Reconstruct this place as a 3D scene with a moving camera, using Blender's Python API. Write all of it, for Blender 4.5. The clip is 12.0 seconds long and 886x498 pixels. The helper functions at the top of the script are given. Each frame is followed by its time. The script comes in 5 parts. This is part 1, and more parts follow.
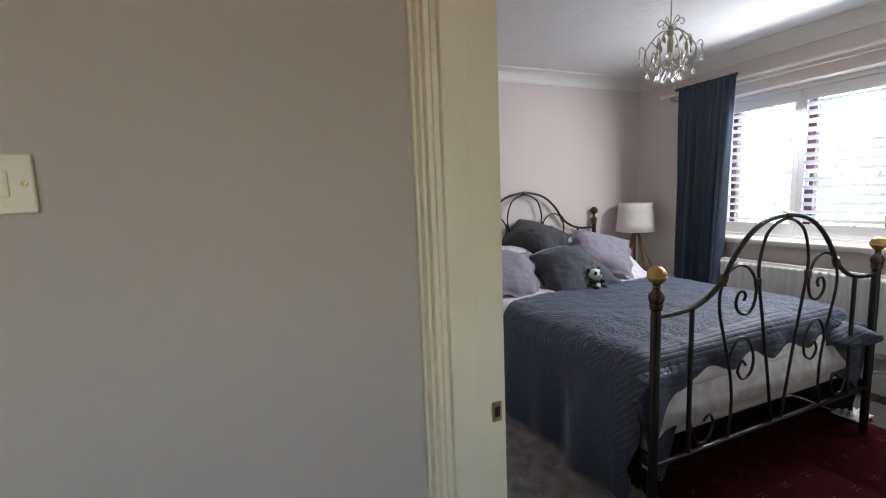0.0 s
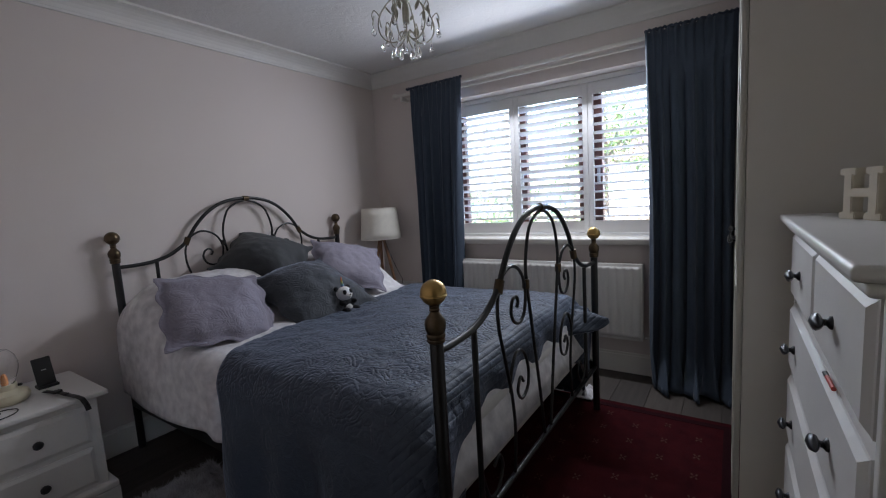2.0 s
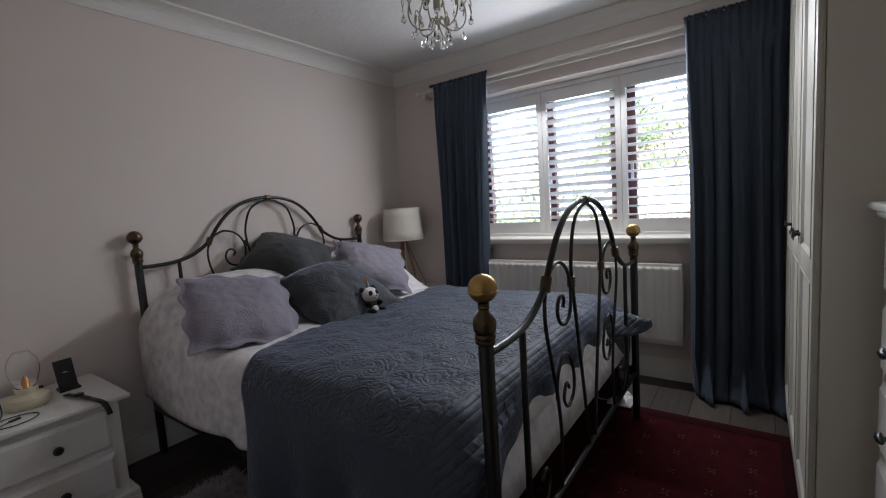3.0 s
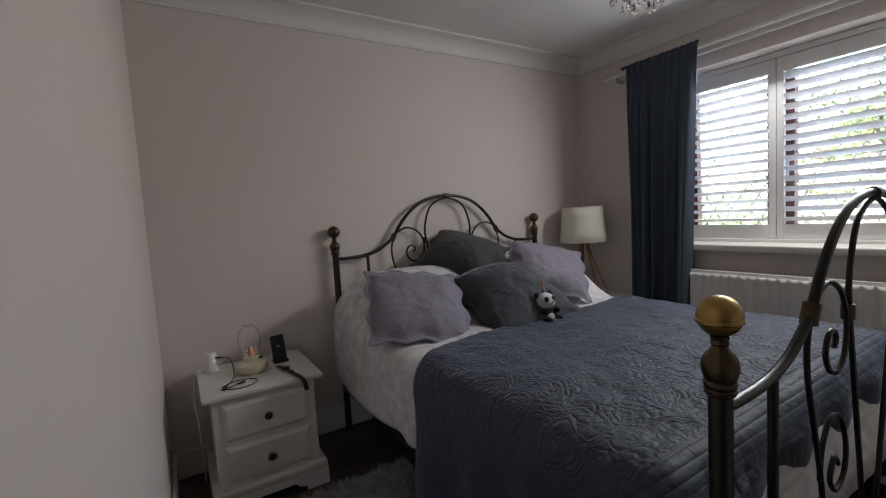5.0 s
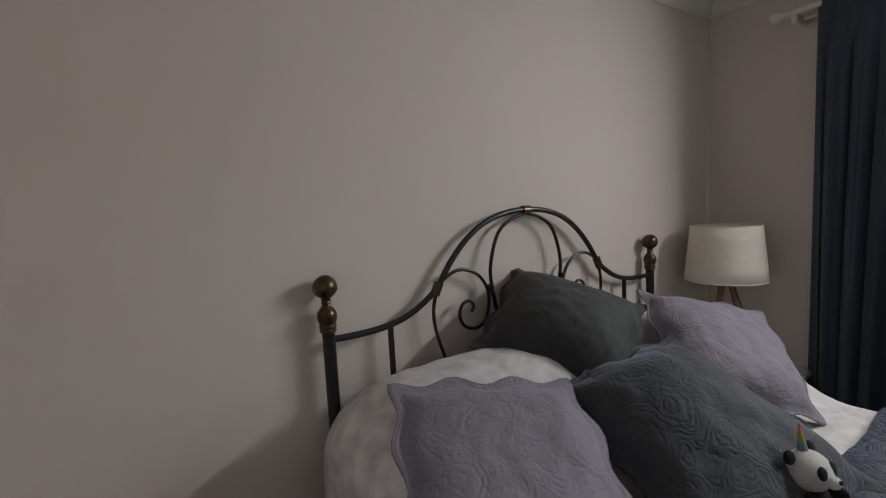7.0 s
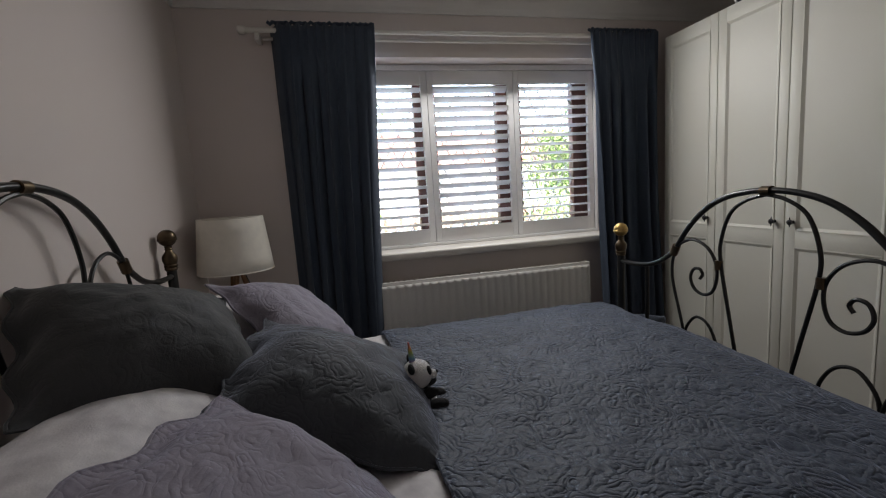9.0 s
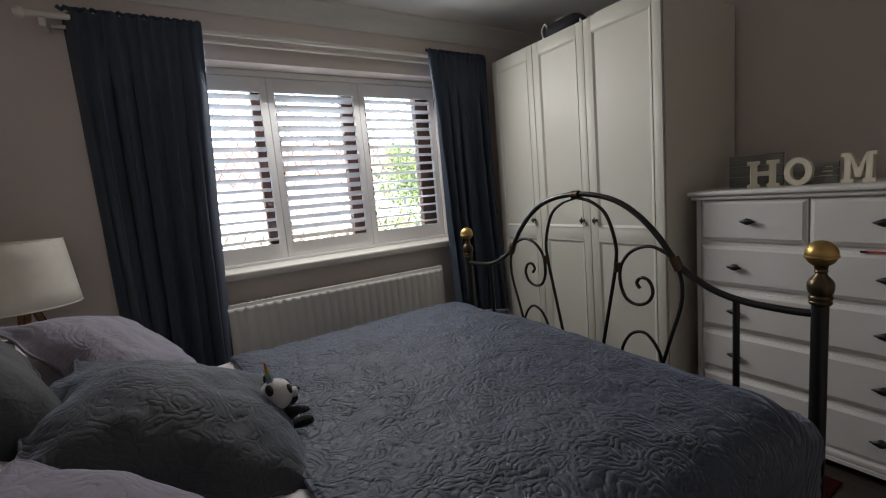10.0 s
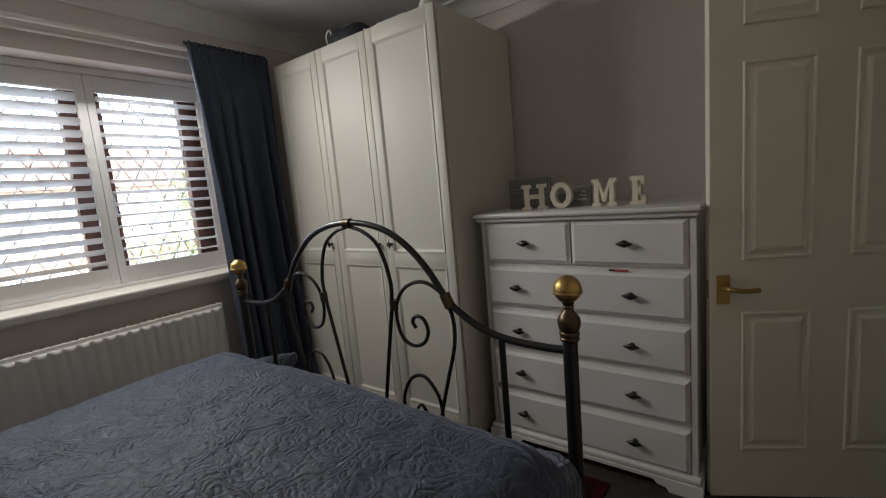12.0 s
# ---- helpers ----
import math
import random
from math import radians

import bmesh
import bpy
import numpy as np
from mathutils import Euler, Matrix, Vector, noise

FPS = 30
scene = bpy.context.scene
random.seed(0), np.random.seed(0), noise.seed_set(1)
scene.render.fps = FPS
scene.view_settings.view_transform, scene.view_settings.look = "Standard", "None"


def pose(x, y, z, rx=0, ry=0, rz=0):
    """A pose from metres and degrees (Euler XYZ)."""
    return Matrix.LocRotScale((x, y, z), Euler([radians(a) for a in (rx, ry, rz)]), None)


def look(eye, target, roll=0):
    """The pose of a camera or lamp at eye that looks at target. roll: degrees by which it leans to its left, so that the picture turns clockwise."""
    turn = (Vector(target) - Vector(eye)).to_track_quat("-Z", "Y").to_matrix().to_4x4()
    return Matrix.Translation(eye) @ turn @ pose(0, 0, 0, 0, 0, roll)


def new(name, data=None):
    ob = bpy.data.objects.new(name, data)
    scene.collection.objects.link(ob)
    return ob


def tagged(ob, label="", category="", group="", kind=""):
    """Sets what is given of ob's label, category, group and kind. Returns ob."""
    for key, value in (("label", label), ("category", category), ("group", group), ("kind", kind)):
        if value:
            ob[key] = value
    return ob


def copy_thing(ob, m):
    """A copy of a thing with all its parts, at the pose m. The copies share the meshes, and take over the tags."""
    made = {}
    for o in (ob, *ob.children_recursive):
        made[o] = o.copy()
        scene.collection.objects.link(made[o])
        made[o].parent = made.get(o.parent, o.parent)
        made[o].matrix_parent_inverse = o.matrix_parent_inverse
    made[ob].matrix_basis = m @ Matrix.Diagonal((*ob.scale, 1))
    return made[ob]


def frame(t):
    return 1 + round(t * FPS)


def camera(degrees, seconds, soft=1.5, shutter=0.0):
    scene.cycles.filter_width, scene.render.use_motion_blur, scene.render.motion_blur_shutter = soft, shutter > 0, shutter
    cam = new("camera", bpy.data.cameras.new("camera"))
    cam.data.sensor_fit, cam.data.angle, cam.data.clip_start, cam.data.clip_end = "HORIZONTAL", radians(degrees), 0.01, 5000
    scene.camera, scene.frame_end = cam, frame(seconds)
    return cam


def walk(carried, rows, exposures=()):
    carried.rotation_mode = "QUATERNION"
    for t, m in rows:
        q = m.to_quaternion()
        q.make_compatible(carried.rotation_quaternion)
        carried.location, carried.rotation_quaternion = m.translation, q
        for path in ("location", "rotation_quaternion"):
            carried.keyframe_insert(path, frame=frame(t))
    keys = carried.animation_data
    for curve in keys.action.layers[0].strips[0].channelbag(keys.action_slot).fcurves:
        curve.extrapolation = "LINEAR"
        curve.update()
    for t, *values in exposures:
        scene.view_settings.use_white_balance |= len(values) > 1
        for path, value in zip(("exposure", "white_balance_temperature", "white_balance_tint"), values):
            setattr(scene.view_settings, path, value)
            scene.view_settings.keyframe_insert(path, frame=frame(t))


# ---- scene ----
cam = camera(91.4, 12.0, 1.1)
PATH = [
    (0, (-0.482, 0.165, 1.348), (0.285, 1.996, 1.105), -2.2),
    (0.5, (-0.316, 0.366, 1.327), (0.878, 1.953, 1.086), -2.5),
    (1, (-0.165, 0.497, 1.33), (1.258, 1.881, 1.087), -3.0),
    (1.5, (-0.082, 0.612, 1.294), (1.481, 1.836, 1.057), -3.3),
    (2, (-0.031, 0.677, 1.265), (1.615, 1.79, 1.033), -3.4),
    (2.5, (0.0, 0.737, 1.247), (1.647, 1.85, 1.026), -3.8),
    (2.7, (0.002, 0.765, 1.238), (1.642, 1.89, 1.022), -3.8),
    (4.3, (0.038, 0.916, 1.201), (1.324, 2.439, 1.034), -3.8),
    (4.5, (0.042, 0.922, 1.2), (1.259, 2.5, 1.034), -3.7),
    (5, (0.112, 0.956, 1.218), (1.157, 2.654, 1.062), -3.5),
    (5.5, (0.246, 1.143, 1.272), (1.166, 2.913, 1.117), -3.3),
    (6, (0.43, 1.424, 1.331), (1.307, 3.214, 1.17), -2.9),
    (6.5, (0.536, 1.75, 1.356), (1.408, 3.543, 1.205), -2.8),
    (6.7, (0.536, 1.919, 1.366), (1.43, 3.701, 1.204), -2.9),
    (8.3, (0.503, 2.693, 1.33), (2.459, 3.035, 1.093), -3.1),
    (8.5, (0.492, 2.701, 1.307), (2.476, 2.781, 1.066), -3.5),
    (9, (0.473, 2.677, 1.274), (2.407, 2.242, 1.011), -3.7),
    (9.5, (0.465, 2.68, 1.244), (2.283, 1.884, 0.997), -4.3),
    (10, (0.448, 2.689, 1.261), (2.133, 1.643, 1.004), -5.0),
    (10.5, (0.429, 2.664, 1.26), (2.007, 1.461, 1.004), -5.2),
    (11, (0.43, 2.655, 1.28), (1.896, 1.321, 1.017), -5.4),
    (11.5, (0.44, 2.579, 1.302), (1.8, 1.136, 1.044), -5.4),
    (12, (0.472, 2.321, 1.295), (1.66, 0.735, 1.022), -5.1),
]
walk(cam, [(t, look(e, g, r)) for t, e, g, r in PATH],
     exposures=[(0.0, 5.8, 6200, 12), (0.5, 4.75, 6000, 12), (1.0, 4.5, 5900, 12), (1.5, 4.75, 5800, 13), (2.5, 4.95, 6100, 12), (4.5, 4.75, 6550, 12), (5.5, 4.85, 6600, 11), (6.5, 5.05, 6700, 9),
                (8.5, 4.34, 6650, 11), (9.5, 4.6, 6700, 11), (10.5, 4.62, 6750, 11), (11.5, 4.78, 6850, 11), (12.0, 4.64, 6900, 11)])

# ---- world and light ----
world = bpy.data.worlds.new("world")
scene.world = world
world.use_nodes = True
wn = world.node_tree
sky = wn.nodes.new("ShaderNodeTexSky")
sky.sky_type = 'NISHITA'
sky.sun_disc = False
sky.sun_elevation, sky.sun_rotation = radians(52), radians(-60)
sky.air_density, sky.dust_density = 1.2, 3.0
wn.links.new(sky.outputs[0], wn.nodes["Background"].inputs[0])
wn.nodes["Background"].inputs[1].default_value = 0.087

sun_data = bpy.data.lights.new("sun", 'SUN')
sun_data.energy, sun_data.angle, sun_data.color = 0.5, radians(10), (1.0, 0.96, 0.9)
sun = new("sun", sun_data)
sun.matrix_world = look((-6, 4, 9), (0, 0, 0))

# strip lamp added at the head of the window's opening, for the sky's light
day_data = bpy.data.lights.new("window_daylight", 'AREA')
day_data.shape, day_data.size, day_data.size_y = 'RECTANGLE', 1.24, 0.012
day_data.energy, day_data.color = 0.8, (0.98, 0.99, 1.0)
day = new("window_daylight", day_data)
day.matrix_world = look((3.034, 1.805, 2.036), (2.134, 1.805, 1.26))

# ---- materials ----
def mat(name, c, rough=0.6, c2=None, scale=6.0, grain=120.0, bump=0.15, dist=0.002, metal=0.0, amount=0.5, coat=0.0, sheen=0.0, island=0.0):
    """Painted or plain surface: two noise scales in colour and relief."""
    m = bpy.data.materials.new(name)
    m.use_nodes = True
    nt = m.node_tree
    b = nt.nodes["Principled BSDF"]
    tc = nt.nodes.new("ShaderNodeTexCoord")
    big = nt.nodes.new("ShaderNodeTexNoise")
    big.inputs["Scale"].default_value, big.inputs["Detail"].default_value = scale, 5
    fine = nt.nodes.new("ShaderNodeTexNoise")
    fine.inputs["Scale"].default_value, fine.inputs["Detail"].default_value = grain, 3
    nt.links.new(tc.outputs["Object"], big.inputs["Vector"])
    nt.links.new(tc.outputs["Object"], fine.inputs["Vector"])
    if c2 is None:
        c2 = tuple(v * 0.86 for v in c)
    ramp = nt.nodes.new("ShaderNodeMapRange")
    ramp.inputs["From Min"].default_value, ramp.inputs["From Max"].default_value = 0.5 - 0.25, 0.5 + 0.25
    nt.links.new(big.outputs["Fac"], ramp.inputs["Value"])
    mul = nt.nodes.new("ShaderNodeMath")
    mul.operation = 'MULTIPLY'
    mul.inputs[1].default_value = amount
    nt.links.new(ramp.outputs[0], mul.inputs[0])
    mix = nt.nodes.new("ShaderNodeMix")
    mix.data_type = 'RGBA'
    mix.inputs[6].default_value, mix.inputs[7].default_value = (*c, 1), (*c2, 1)
    nt.links.new(mul.outputs[0], mix.inputs[0])
    nt.links.new(mix.outputs[2], b.inputs["Base Color"])
    rr = nt.nodes.new("ShaderNodeMapRange")
    rr.inputs["To Min"].default_value, rr.inputs["To Max"].default_value = max(rough - 0.08, 0.02), min(rough + 0.08, 1)
    nt.links.new(fine.outputs["Fac"], rr.inputs["Value"])
    nt.links.new(rr.outputs[0], b.inputs["Roughness"])
    bp = nt.nodes.new("ShaderNodeBump")
    bp.inputs["Strength"].default_value, bp.inputs["Distance"].default_value = bump, dist
    nt.links.new(fine.outputs["Fac"], bp.inputs["Height"])
    nt.links.new(bp.outputs[0], b.inputs["Normal"])
    b.inputs["Metallic"].default_value = metal
    b.inputs["Coat Weight"].default_value = coat
    b.inputs["Sheen Weight"].default_value = sheen
    return m


def tool(m):
    nt = m.node_tree
    return nt, nt.nodes["Principled BSDF"], next(n for n in nt.nodes if n.type == 'BUMP')


def math_node(nt, op, a, b=None):
    n = nt.nodes.new("ShaderNodeMath")
    n.operation = op
    for i, v in enumerate((a, b)):
        if v is None:
            continue
        if isinstance(v, (int, float)):
            n.inputs[i].default_value = v
        else:
            nt.links.new(v, n.inputs[i])
    return n.outputs[0]


def quilting(m, cell=7.0, rings=9.0, strength=0.6, dist=0.006, border=None):
    """Embossed scrolls and rosettes, as stitched into a quilt; border: (foot y, plain below z)."""
    nt, b, bp = tool(m)
    tc = nt.nodes.new("ShaderNodeTexCoord")
    warp = nt.nodes.new("ShaderNodeTexNoise")
    warp.inputs["Scale"].default_value, warp.inputs["Detail"].default_value = 7.0, 3
    nt.links.new(tc.outputs["Object"], warp.inputs["Vector"])
    add = nt.nodes.new("ShaderNodeVectorMath")
    add.operation = 'MULTIPLY_ADD'
    add.inputs[1].default_value = (0.15, 0.15, 0.15)
    nt.links.new(warp.outputs["Color"], add.inputs[0])
    nt.links.new(tc.outputs["Object"], add.inputs[2])
    heights = []
    for s, r in ((cell, rings), (cell * 2.3, rings * 0.62)):
        v = nt.nodes.new("ShaderNodeTexVoronoi")
        v.inputs["Scale"].default_value = s
        nt.links.new(add.outputs[0], v.inputs["Vector"])
        w = math_node(nt, 'SINE', math_node(nt, 'MULTIPLY', v.outputs["Distance"], r * 6.283))
        heights.append(math_node(nt, 'ABSOLUTE', w))
    h = math_node(nt, 'ADD', math_node(nt, 'MULTIPLY', heights[0], 0.6), math_node(nt, 'MULTIPLY', heights[1], 0.5))
    h = math_node(nt, 'POWER', h, 0.5)
    deep = nt.nodes.new("ShaderNodeTexNoise")
    deep.inputs["Scale"].default_value, deep.inputs["Detail"].default_value = 5.0, 2
    nt.links.new(tc.outputs["Object"], deep.inputs["Vector"])
    h = math_node(nt, 'MULTIPLY', h, math_node(nt, 'ADD', math_node(nt, 'MULTIPLY', deep.outputs["Fac"], 1.6), 0.1))
    crease = nt.nodes.new("ShaderNodeTexNoise")
    crease.inputs["Scale"].default_value, crease.inputs["Detail"].default_value, crease.inputs["Distortion"].default_value = 24.0, 4, 1.2
    nt.links.new(tc.outputs["Object"], crease.inputs["Vector"])
    h = math_node(nt, 'ADD', h, math_node(nt, 'MULTIPLY', crease.outputs["Fac"], 0.9))
    if border:
        # rows of straight stitching along the foot, plain cloth on the sides
        sep = nt.nodes.new("ShaderNodeSeparateXYZ")
        nt.links.new(tc.outputs["Object"], sep.inputs[0])
        rows_h = math_node(nt, 'POWER', math_node(nt, 'ABSOLUTE', math_node(nt, 'SINE', math_node(nt, 'MULTIPLY', math_node(nt, 'ADD', sep.outputs[1], sep.outputs[2]), 3.1416 / 0.034))), 0.4)
        rows_h = math_node(nt, 'ADD', math_node(nt, 'MULTIPLY', rows_h, 0.4), math_node(nt, 'MULTIPLY', crease.outputs["Fac"], 0.6))
        for axis, lo, hi, other in ((2, border[1] - 0.02, border[1] + 0.04, math_node(nt, 'MULTIPLY', crease.outputs["Fac"], 0.7)), (1, border[0], border[0] + 0.015, rows_h)):
            mr = nt.nodes.new("ShaderNodeMapRange")
            mr.inputs["From Min"].default_value, mr.inputs["From Max"].default_value = lo, hi
            nt.links.new(sep.outputs[axis], mr.inputs["Value"])
            mx = nt.nodes.new("ShaderNodeMix")
            nt.links.new(mr.outputs[0], mx.inputs[0])
            nt.links.new(other, mx.inputs[2])
            nt.links.new(h, mx.inputs[3])
            h = mx.outputs[0]
    bp2 = nt.nodes.new("ShaderNodeBump")
    bp2.inputs["Strength"].default_value, bp2.inputs["Distance"].default_value = strength, dist
    nt.links.new(h, bp2.inputs["Height"])
    nt.links.new(bp.outputs[0], bp2.inputs["Normal"])
    nt.links.new(bp2.outputs[0], b.inputs["Normal"])
    return m


def weave(m, scale=400.0, strength=0.3):
    nt, b, bp = tool(m)
    tc = nt.nodes.new("ShaderNodeTexCoord")
    w = nt.nodes.new("ShaderNodeTexWave")
    w.inputs["Scale"].default_value, w.inputs["Distortion"].default_value = scale, 4
    w.bands_direction = 'Z'
    nt.links.new(tc.outputs["Object"], w.inputs["Vector"])
    bp2 = nt.nodes.new("ShaderNodeBump")
    bp2.inputs["Strength"].default_value, bp2.inputs["Distance"].default_value = strength, 0.001
    nt.links.new(w.outputs["Fac"], bp2.inputs["Height"])
    nt.links.new(bp.outputs[0], bp2.inputs["Normal"])
    nt.links.new(bp2.outputs[0], b.inputs["Normal"])
    return m


def wood(name, c, c2, rough=0.5, axis=0, random_tone=True, stretch=10.0):
    m = mat(name, c, rough, c2, scale=3.0, grain=60.0, bump=0.15, dist=0.001, amount=0.9)
    nt, b, bp = tool(m)
    mp = nt.nodes.new("ShaderNodeMapping")
    s = [14.0, 14.0, 14.0]
    s[axis] = 14.0 / stretch
    mp.inputs["Scale"].default_value = s
    tc = next(n for n in nt.nodes if n.type == 'TEX_COORD')
    oi = nt.nodes.new("ShaderNodeObjectInfo")
    off = math_node(nt, 'MULTIPLY', oi.outputs["Random"], 37.0)
    nt.links.new(off, mp.inputs["Location"])
    nt.links.new(tc.outputs["Object"], mp.inputs["Vector"])
    for n in [n for n in nt.nodes if n.type == 'TEX_NOISE']:
        nt.links.new(mp.outputs[0], n.inputs["Vector"])
    if random_tone:
        mix = next(n for n in nt.nodes if n.type == 'MIX')
        hs = nt.nodes.new("ShaderNodeHueSaturation")
        nt.links.new(mix.outputs[2], hs.inputs["Color"])
        nt.links.new(math_node(nt, 'ADD', math_node(nt, 'MULTIPLY', oi.outputs["Random"], 0.5), 0.75), hs.inputs["Value"])
        nt.links.new(hs.outputs[0], b.inputs["Base Color"])
    return m


def artex(m):
    """Stippled plaster."""
    nt, b, bp = tool(m)
    tc = nt.nodes.new("ShaderNodeTexCoord")
    n = nt.nodes.new("ShaderNodeTexNoise")
    n.inputs["Scale"].default_value, n.inputs["Detail"].default_value, n.inputs["Distortion"].default_value = 13.0, 6, 1.5
    nt.links.new(tc.outputs["Object"], n.inputs["Vector"])
    bp2 = nt.nodes.new("ShaderNodeBump")
    bp2.inputs["Strength"].default_value, bp2.inputs["Distance"].default_value = 0.28, 0.010
    nt.links.new(n.outputs["Fac"], bp2.inputs["Height"])
    nt.links.new(bp.outputs[0], bp2.inputs["Normal"])
    nt.links.new(bp2.outputs[0], b.inputs["Normal"])
    return m


WALL = mat("wall_paint", (0.66, 0.59, 0.555), 0.75, (0.635, 0.565, 0.53), scale=1.6, grain=180, bump=0.12, dist=0.001)
HALLP = mat("hall_paint", (0.50, 0.41, 0.315), 0.75, (0.47, 0.38, 0.285), scale=1.6, grain=180, bump=0.15, dist=0.001)
CEIL = artex(mat("ceiling_plaster", (0.74, 0.73, 0.72), 0.85, (0.68, 0.67, 0.66), scale=4, grain=90, bump=0.4, dist=0.003))
COVE = mat("cornice_paint", (0.74, 0.72, 0.69), 0.6, scale=3, bump=0.05)
TRIM = mat("trim_gloss", (0.74, 0.71, 0.66), 0.35, (0.66, 0.62, 0.55), scale=5, bump=0.05)
CREAM = mat("cream_gloss", (0.82, 0.70, 0.47), 0.38, (0.72, 0.58, 0.35), scale=4, grain=60, bump=0.12, dist=0.002)
DOORP = mat("door_paint", (0.78, 0.75, 0.64), 0.38, (0.73, 0.70, 0.58), scale=3, grain=60, bump=0.12, dist=0.002)
WHITE = mat("white_furniture", (0.72, 0.71, 0.69), 0.42, (0.62, 0.60, 0.57), scale=5, grain=70, bump=0.08)
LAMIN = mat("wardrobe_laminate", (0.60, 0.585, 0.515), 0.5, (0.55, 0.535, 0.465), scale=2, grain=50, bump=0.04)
# same wardrobe, side lightened: bounced light it lacks is put into the colour
LAMSIDE = mat("wardrobe_side_lightened", (0.74, 0.71, 0.64), 0.42, (0.69, 0.66, 0.59), scale=2, grain=60, bump=0.06)
SHUT = mat("shutter_white", (0.80, 0.79, 0.78), 0.35, (0.74, 0.73, 0.72), scale=8, bump=0.03)
RADW = mat("radiator_enamel", (0.74, 0.72, 0.69), 0.3, (0.68, 0.66, 0.62), scale=4, bump=0.03)
IRON = mat("black_iron", (0.006, 0.0065, 0.007), 0.34, (0.011, 0.010, 0.009), scale=14, grain=90, bump=0.12, coat=0.12)
BRASS = mat("aged_brass", (0.52, 0.35, 0.13), 0.36, (0.34, 0.22, 0.08), scale=12, grain=70, bump=0.03, metal=1.0, amount=0.5)
DBRASS = mat("dark_bronze", (0.14, 0.10, 0.06), 0.33, (0.05, 0.038, 0.026), scale=22, grain=70, bump=0.1, metal=0.9, amount=0.9)
PEWTER = mat("dark_pewter", (0.06, 0.06, 0.065), 0.32, (0.03, 0.03, 0.03), scale=40, bump=0.1, metal=0.8)
QUILT = quilting(mat("quilt_cloth", (0.037, 0.051, 0.079), 0.62, (0.026, 0.036, 0.056), scale=2.5, grain=300, bump=0.3, sheen=0.35), 8.0, 3.0, 0.68, 0.011, (1.475, 0.56))
DARKC = quilting(mat("charcoal_cloth", (0.039, 0.042, 0.046), 0.8, (0.028, 0.030, 0.034), scale=5, grain=300, bump=0.3, sheen=0.1), 8.5, 3.2, 0.25, 0.005)
SLATEC = quilting(mat("slate_cloth", (0.044, 0.050, 0.060), 0.75, (0.032, 0.037, 0.045), scale=5, grain=300, bump=0.3, sheen=0.5), 9.0, 3.2, 0.45, 0.006)
LILAC = quilting(mat("lilac_cloth", (0.25, 0.23, 0.28), 0.8, (0.20, 0.18, 0.225), scale=5, grain=300, bump=0.3, sheen=0.3), 9.0, 3.2, 0.45, 0.006)
for _m in (QUILT, SLATEC, LILAC):
    _b = tool(_m)[1]
    _b.inputs["Sheen Tint"].default_value, _b.inputs["Sheen Roughness"].default_value = (0.72, 0.78, 1.0, 1), 0.35
SHEET = mat("printed_cotton", (0.78, 0.76, 0.76), 0.85, (0.44, 0.42, 0.44), scale=19, grain=260, bump=0.3, amount=0.95)
CURT = weave(mat("curtain_cloth", (0.046, 0.064, 0.095), 0.85, (0.032, 0.045, 0.068), scale=9, grain=300, bump=0.3, sheen=0.08), 260.0, 0.25)
SHADE = mat("linen_shade", (0.80, 0.76, 0.67), 0.9, (0.66, 0.63, 0.57), scale=30, grain=260, bump=0.4, dist=0.001)
LEGW = wood("oiled_leg_wood", (0.26, 0.13, 0.06), (0.14, 0.065, 0.028), 0.45, axis=2, random_tone=False)
FLOORW = wood("floor_laminate", (0.066, 0.053, 0.044), (0.036, 0.028, 0.023), 0.62, axis=0)
RUGRED = mat("rug_wool", (0.052, 0.006, 0.008), 0.95, (0.024, 0.003, 0.005), scale=14, grain=320, bump=0.8, dist=0.004, amount=0.9)
RUGDARK = mat("rug_dark_wool", (0.022, 0.005, 0.007), 0.95, scale=14, grain=320, bump=0.8, dist=0.004)
RUGPALE = mat("rug_pale_wool", (0.10, 0.05, 0.04), 0.95, scale=14, grain=320, bump=0.8, dist=0.004)
for _m in (RUGRED, RUGDARK, RUGPALE):
    tool(_m)[1].inputs["Specular IOR Level"].default_value = 0.08
SHAG = mat("shag_pile", (0.40, 0.375, 0.375), 0.95, (0.17, 0.158, 0.160), scale=16, grain=200, bump=0.4, amount=0.95)
BROWN = mat("brown_window_frame", (0.17, 0.075, 0.062), 0.4, (0.12, 0.05, 0.04), scale=9, bump=0.1)
LEAD = mat("lead_came", (0.30, 0.30, 0.31), 0.55, scale=40)
BLACKP = mat("black_plastic", (0.012, 0.012, 0.013), 0.45, scale=30, bump=0.1)
BLACKF = mat("black_plush", (0.008, 0.008, 0.010), 0.95, scale=40, grain=500, bump=0.9, dist=0.004, sheen=0.02)
WHITEF = mat("white_plush", (0.72, 0.70, 0.69), 0.95, scale=40, grain=500, bump=0.9, dist=0.004, sheen=0.3)
WHITEP = mat("white_plastic", (0.74, 0.74, 0.73), 0.35, scale=30, bump=0.03)
IVORY = mat("ivory_ceramic", (0.66, 0.60, 0.44), 0.35, (0.6, 0.54, 0.38), scale=12, bump=0.05)
CHALK = mat("chandelier_metal", (0.50, 0.47, 0.38), 0.45, (0.32, 0.30, 0.23), scale=50, grain=200, bump=0.2)
FIL = mat("filament_holder", (0.55, 0.23, 0.08), 0.4, scale=40, metal=0.5)
LETTER = mat("letter_wood", (0.68, 0.62, 0.50), 0.55, (0.6, 0.54, 0.42), scale=14, grain=80, bump=0.15)
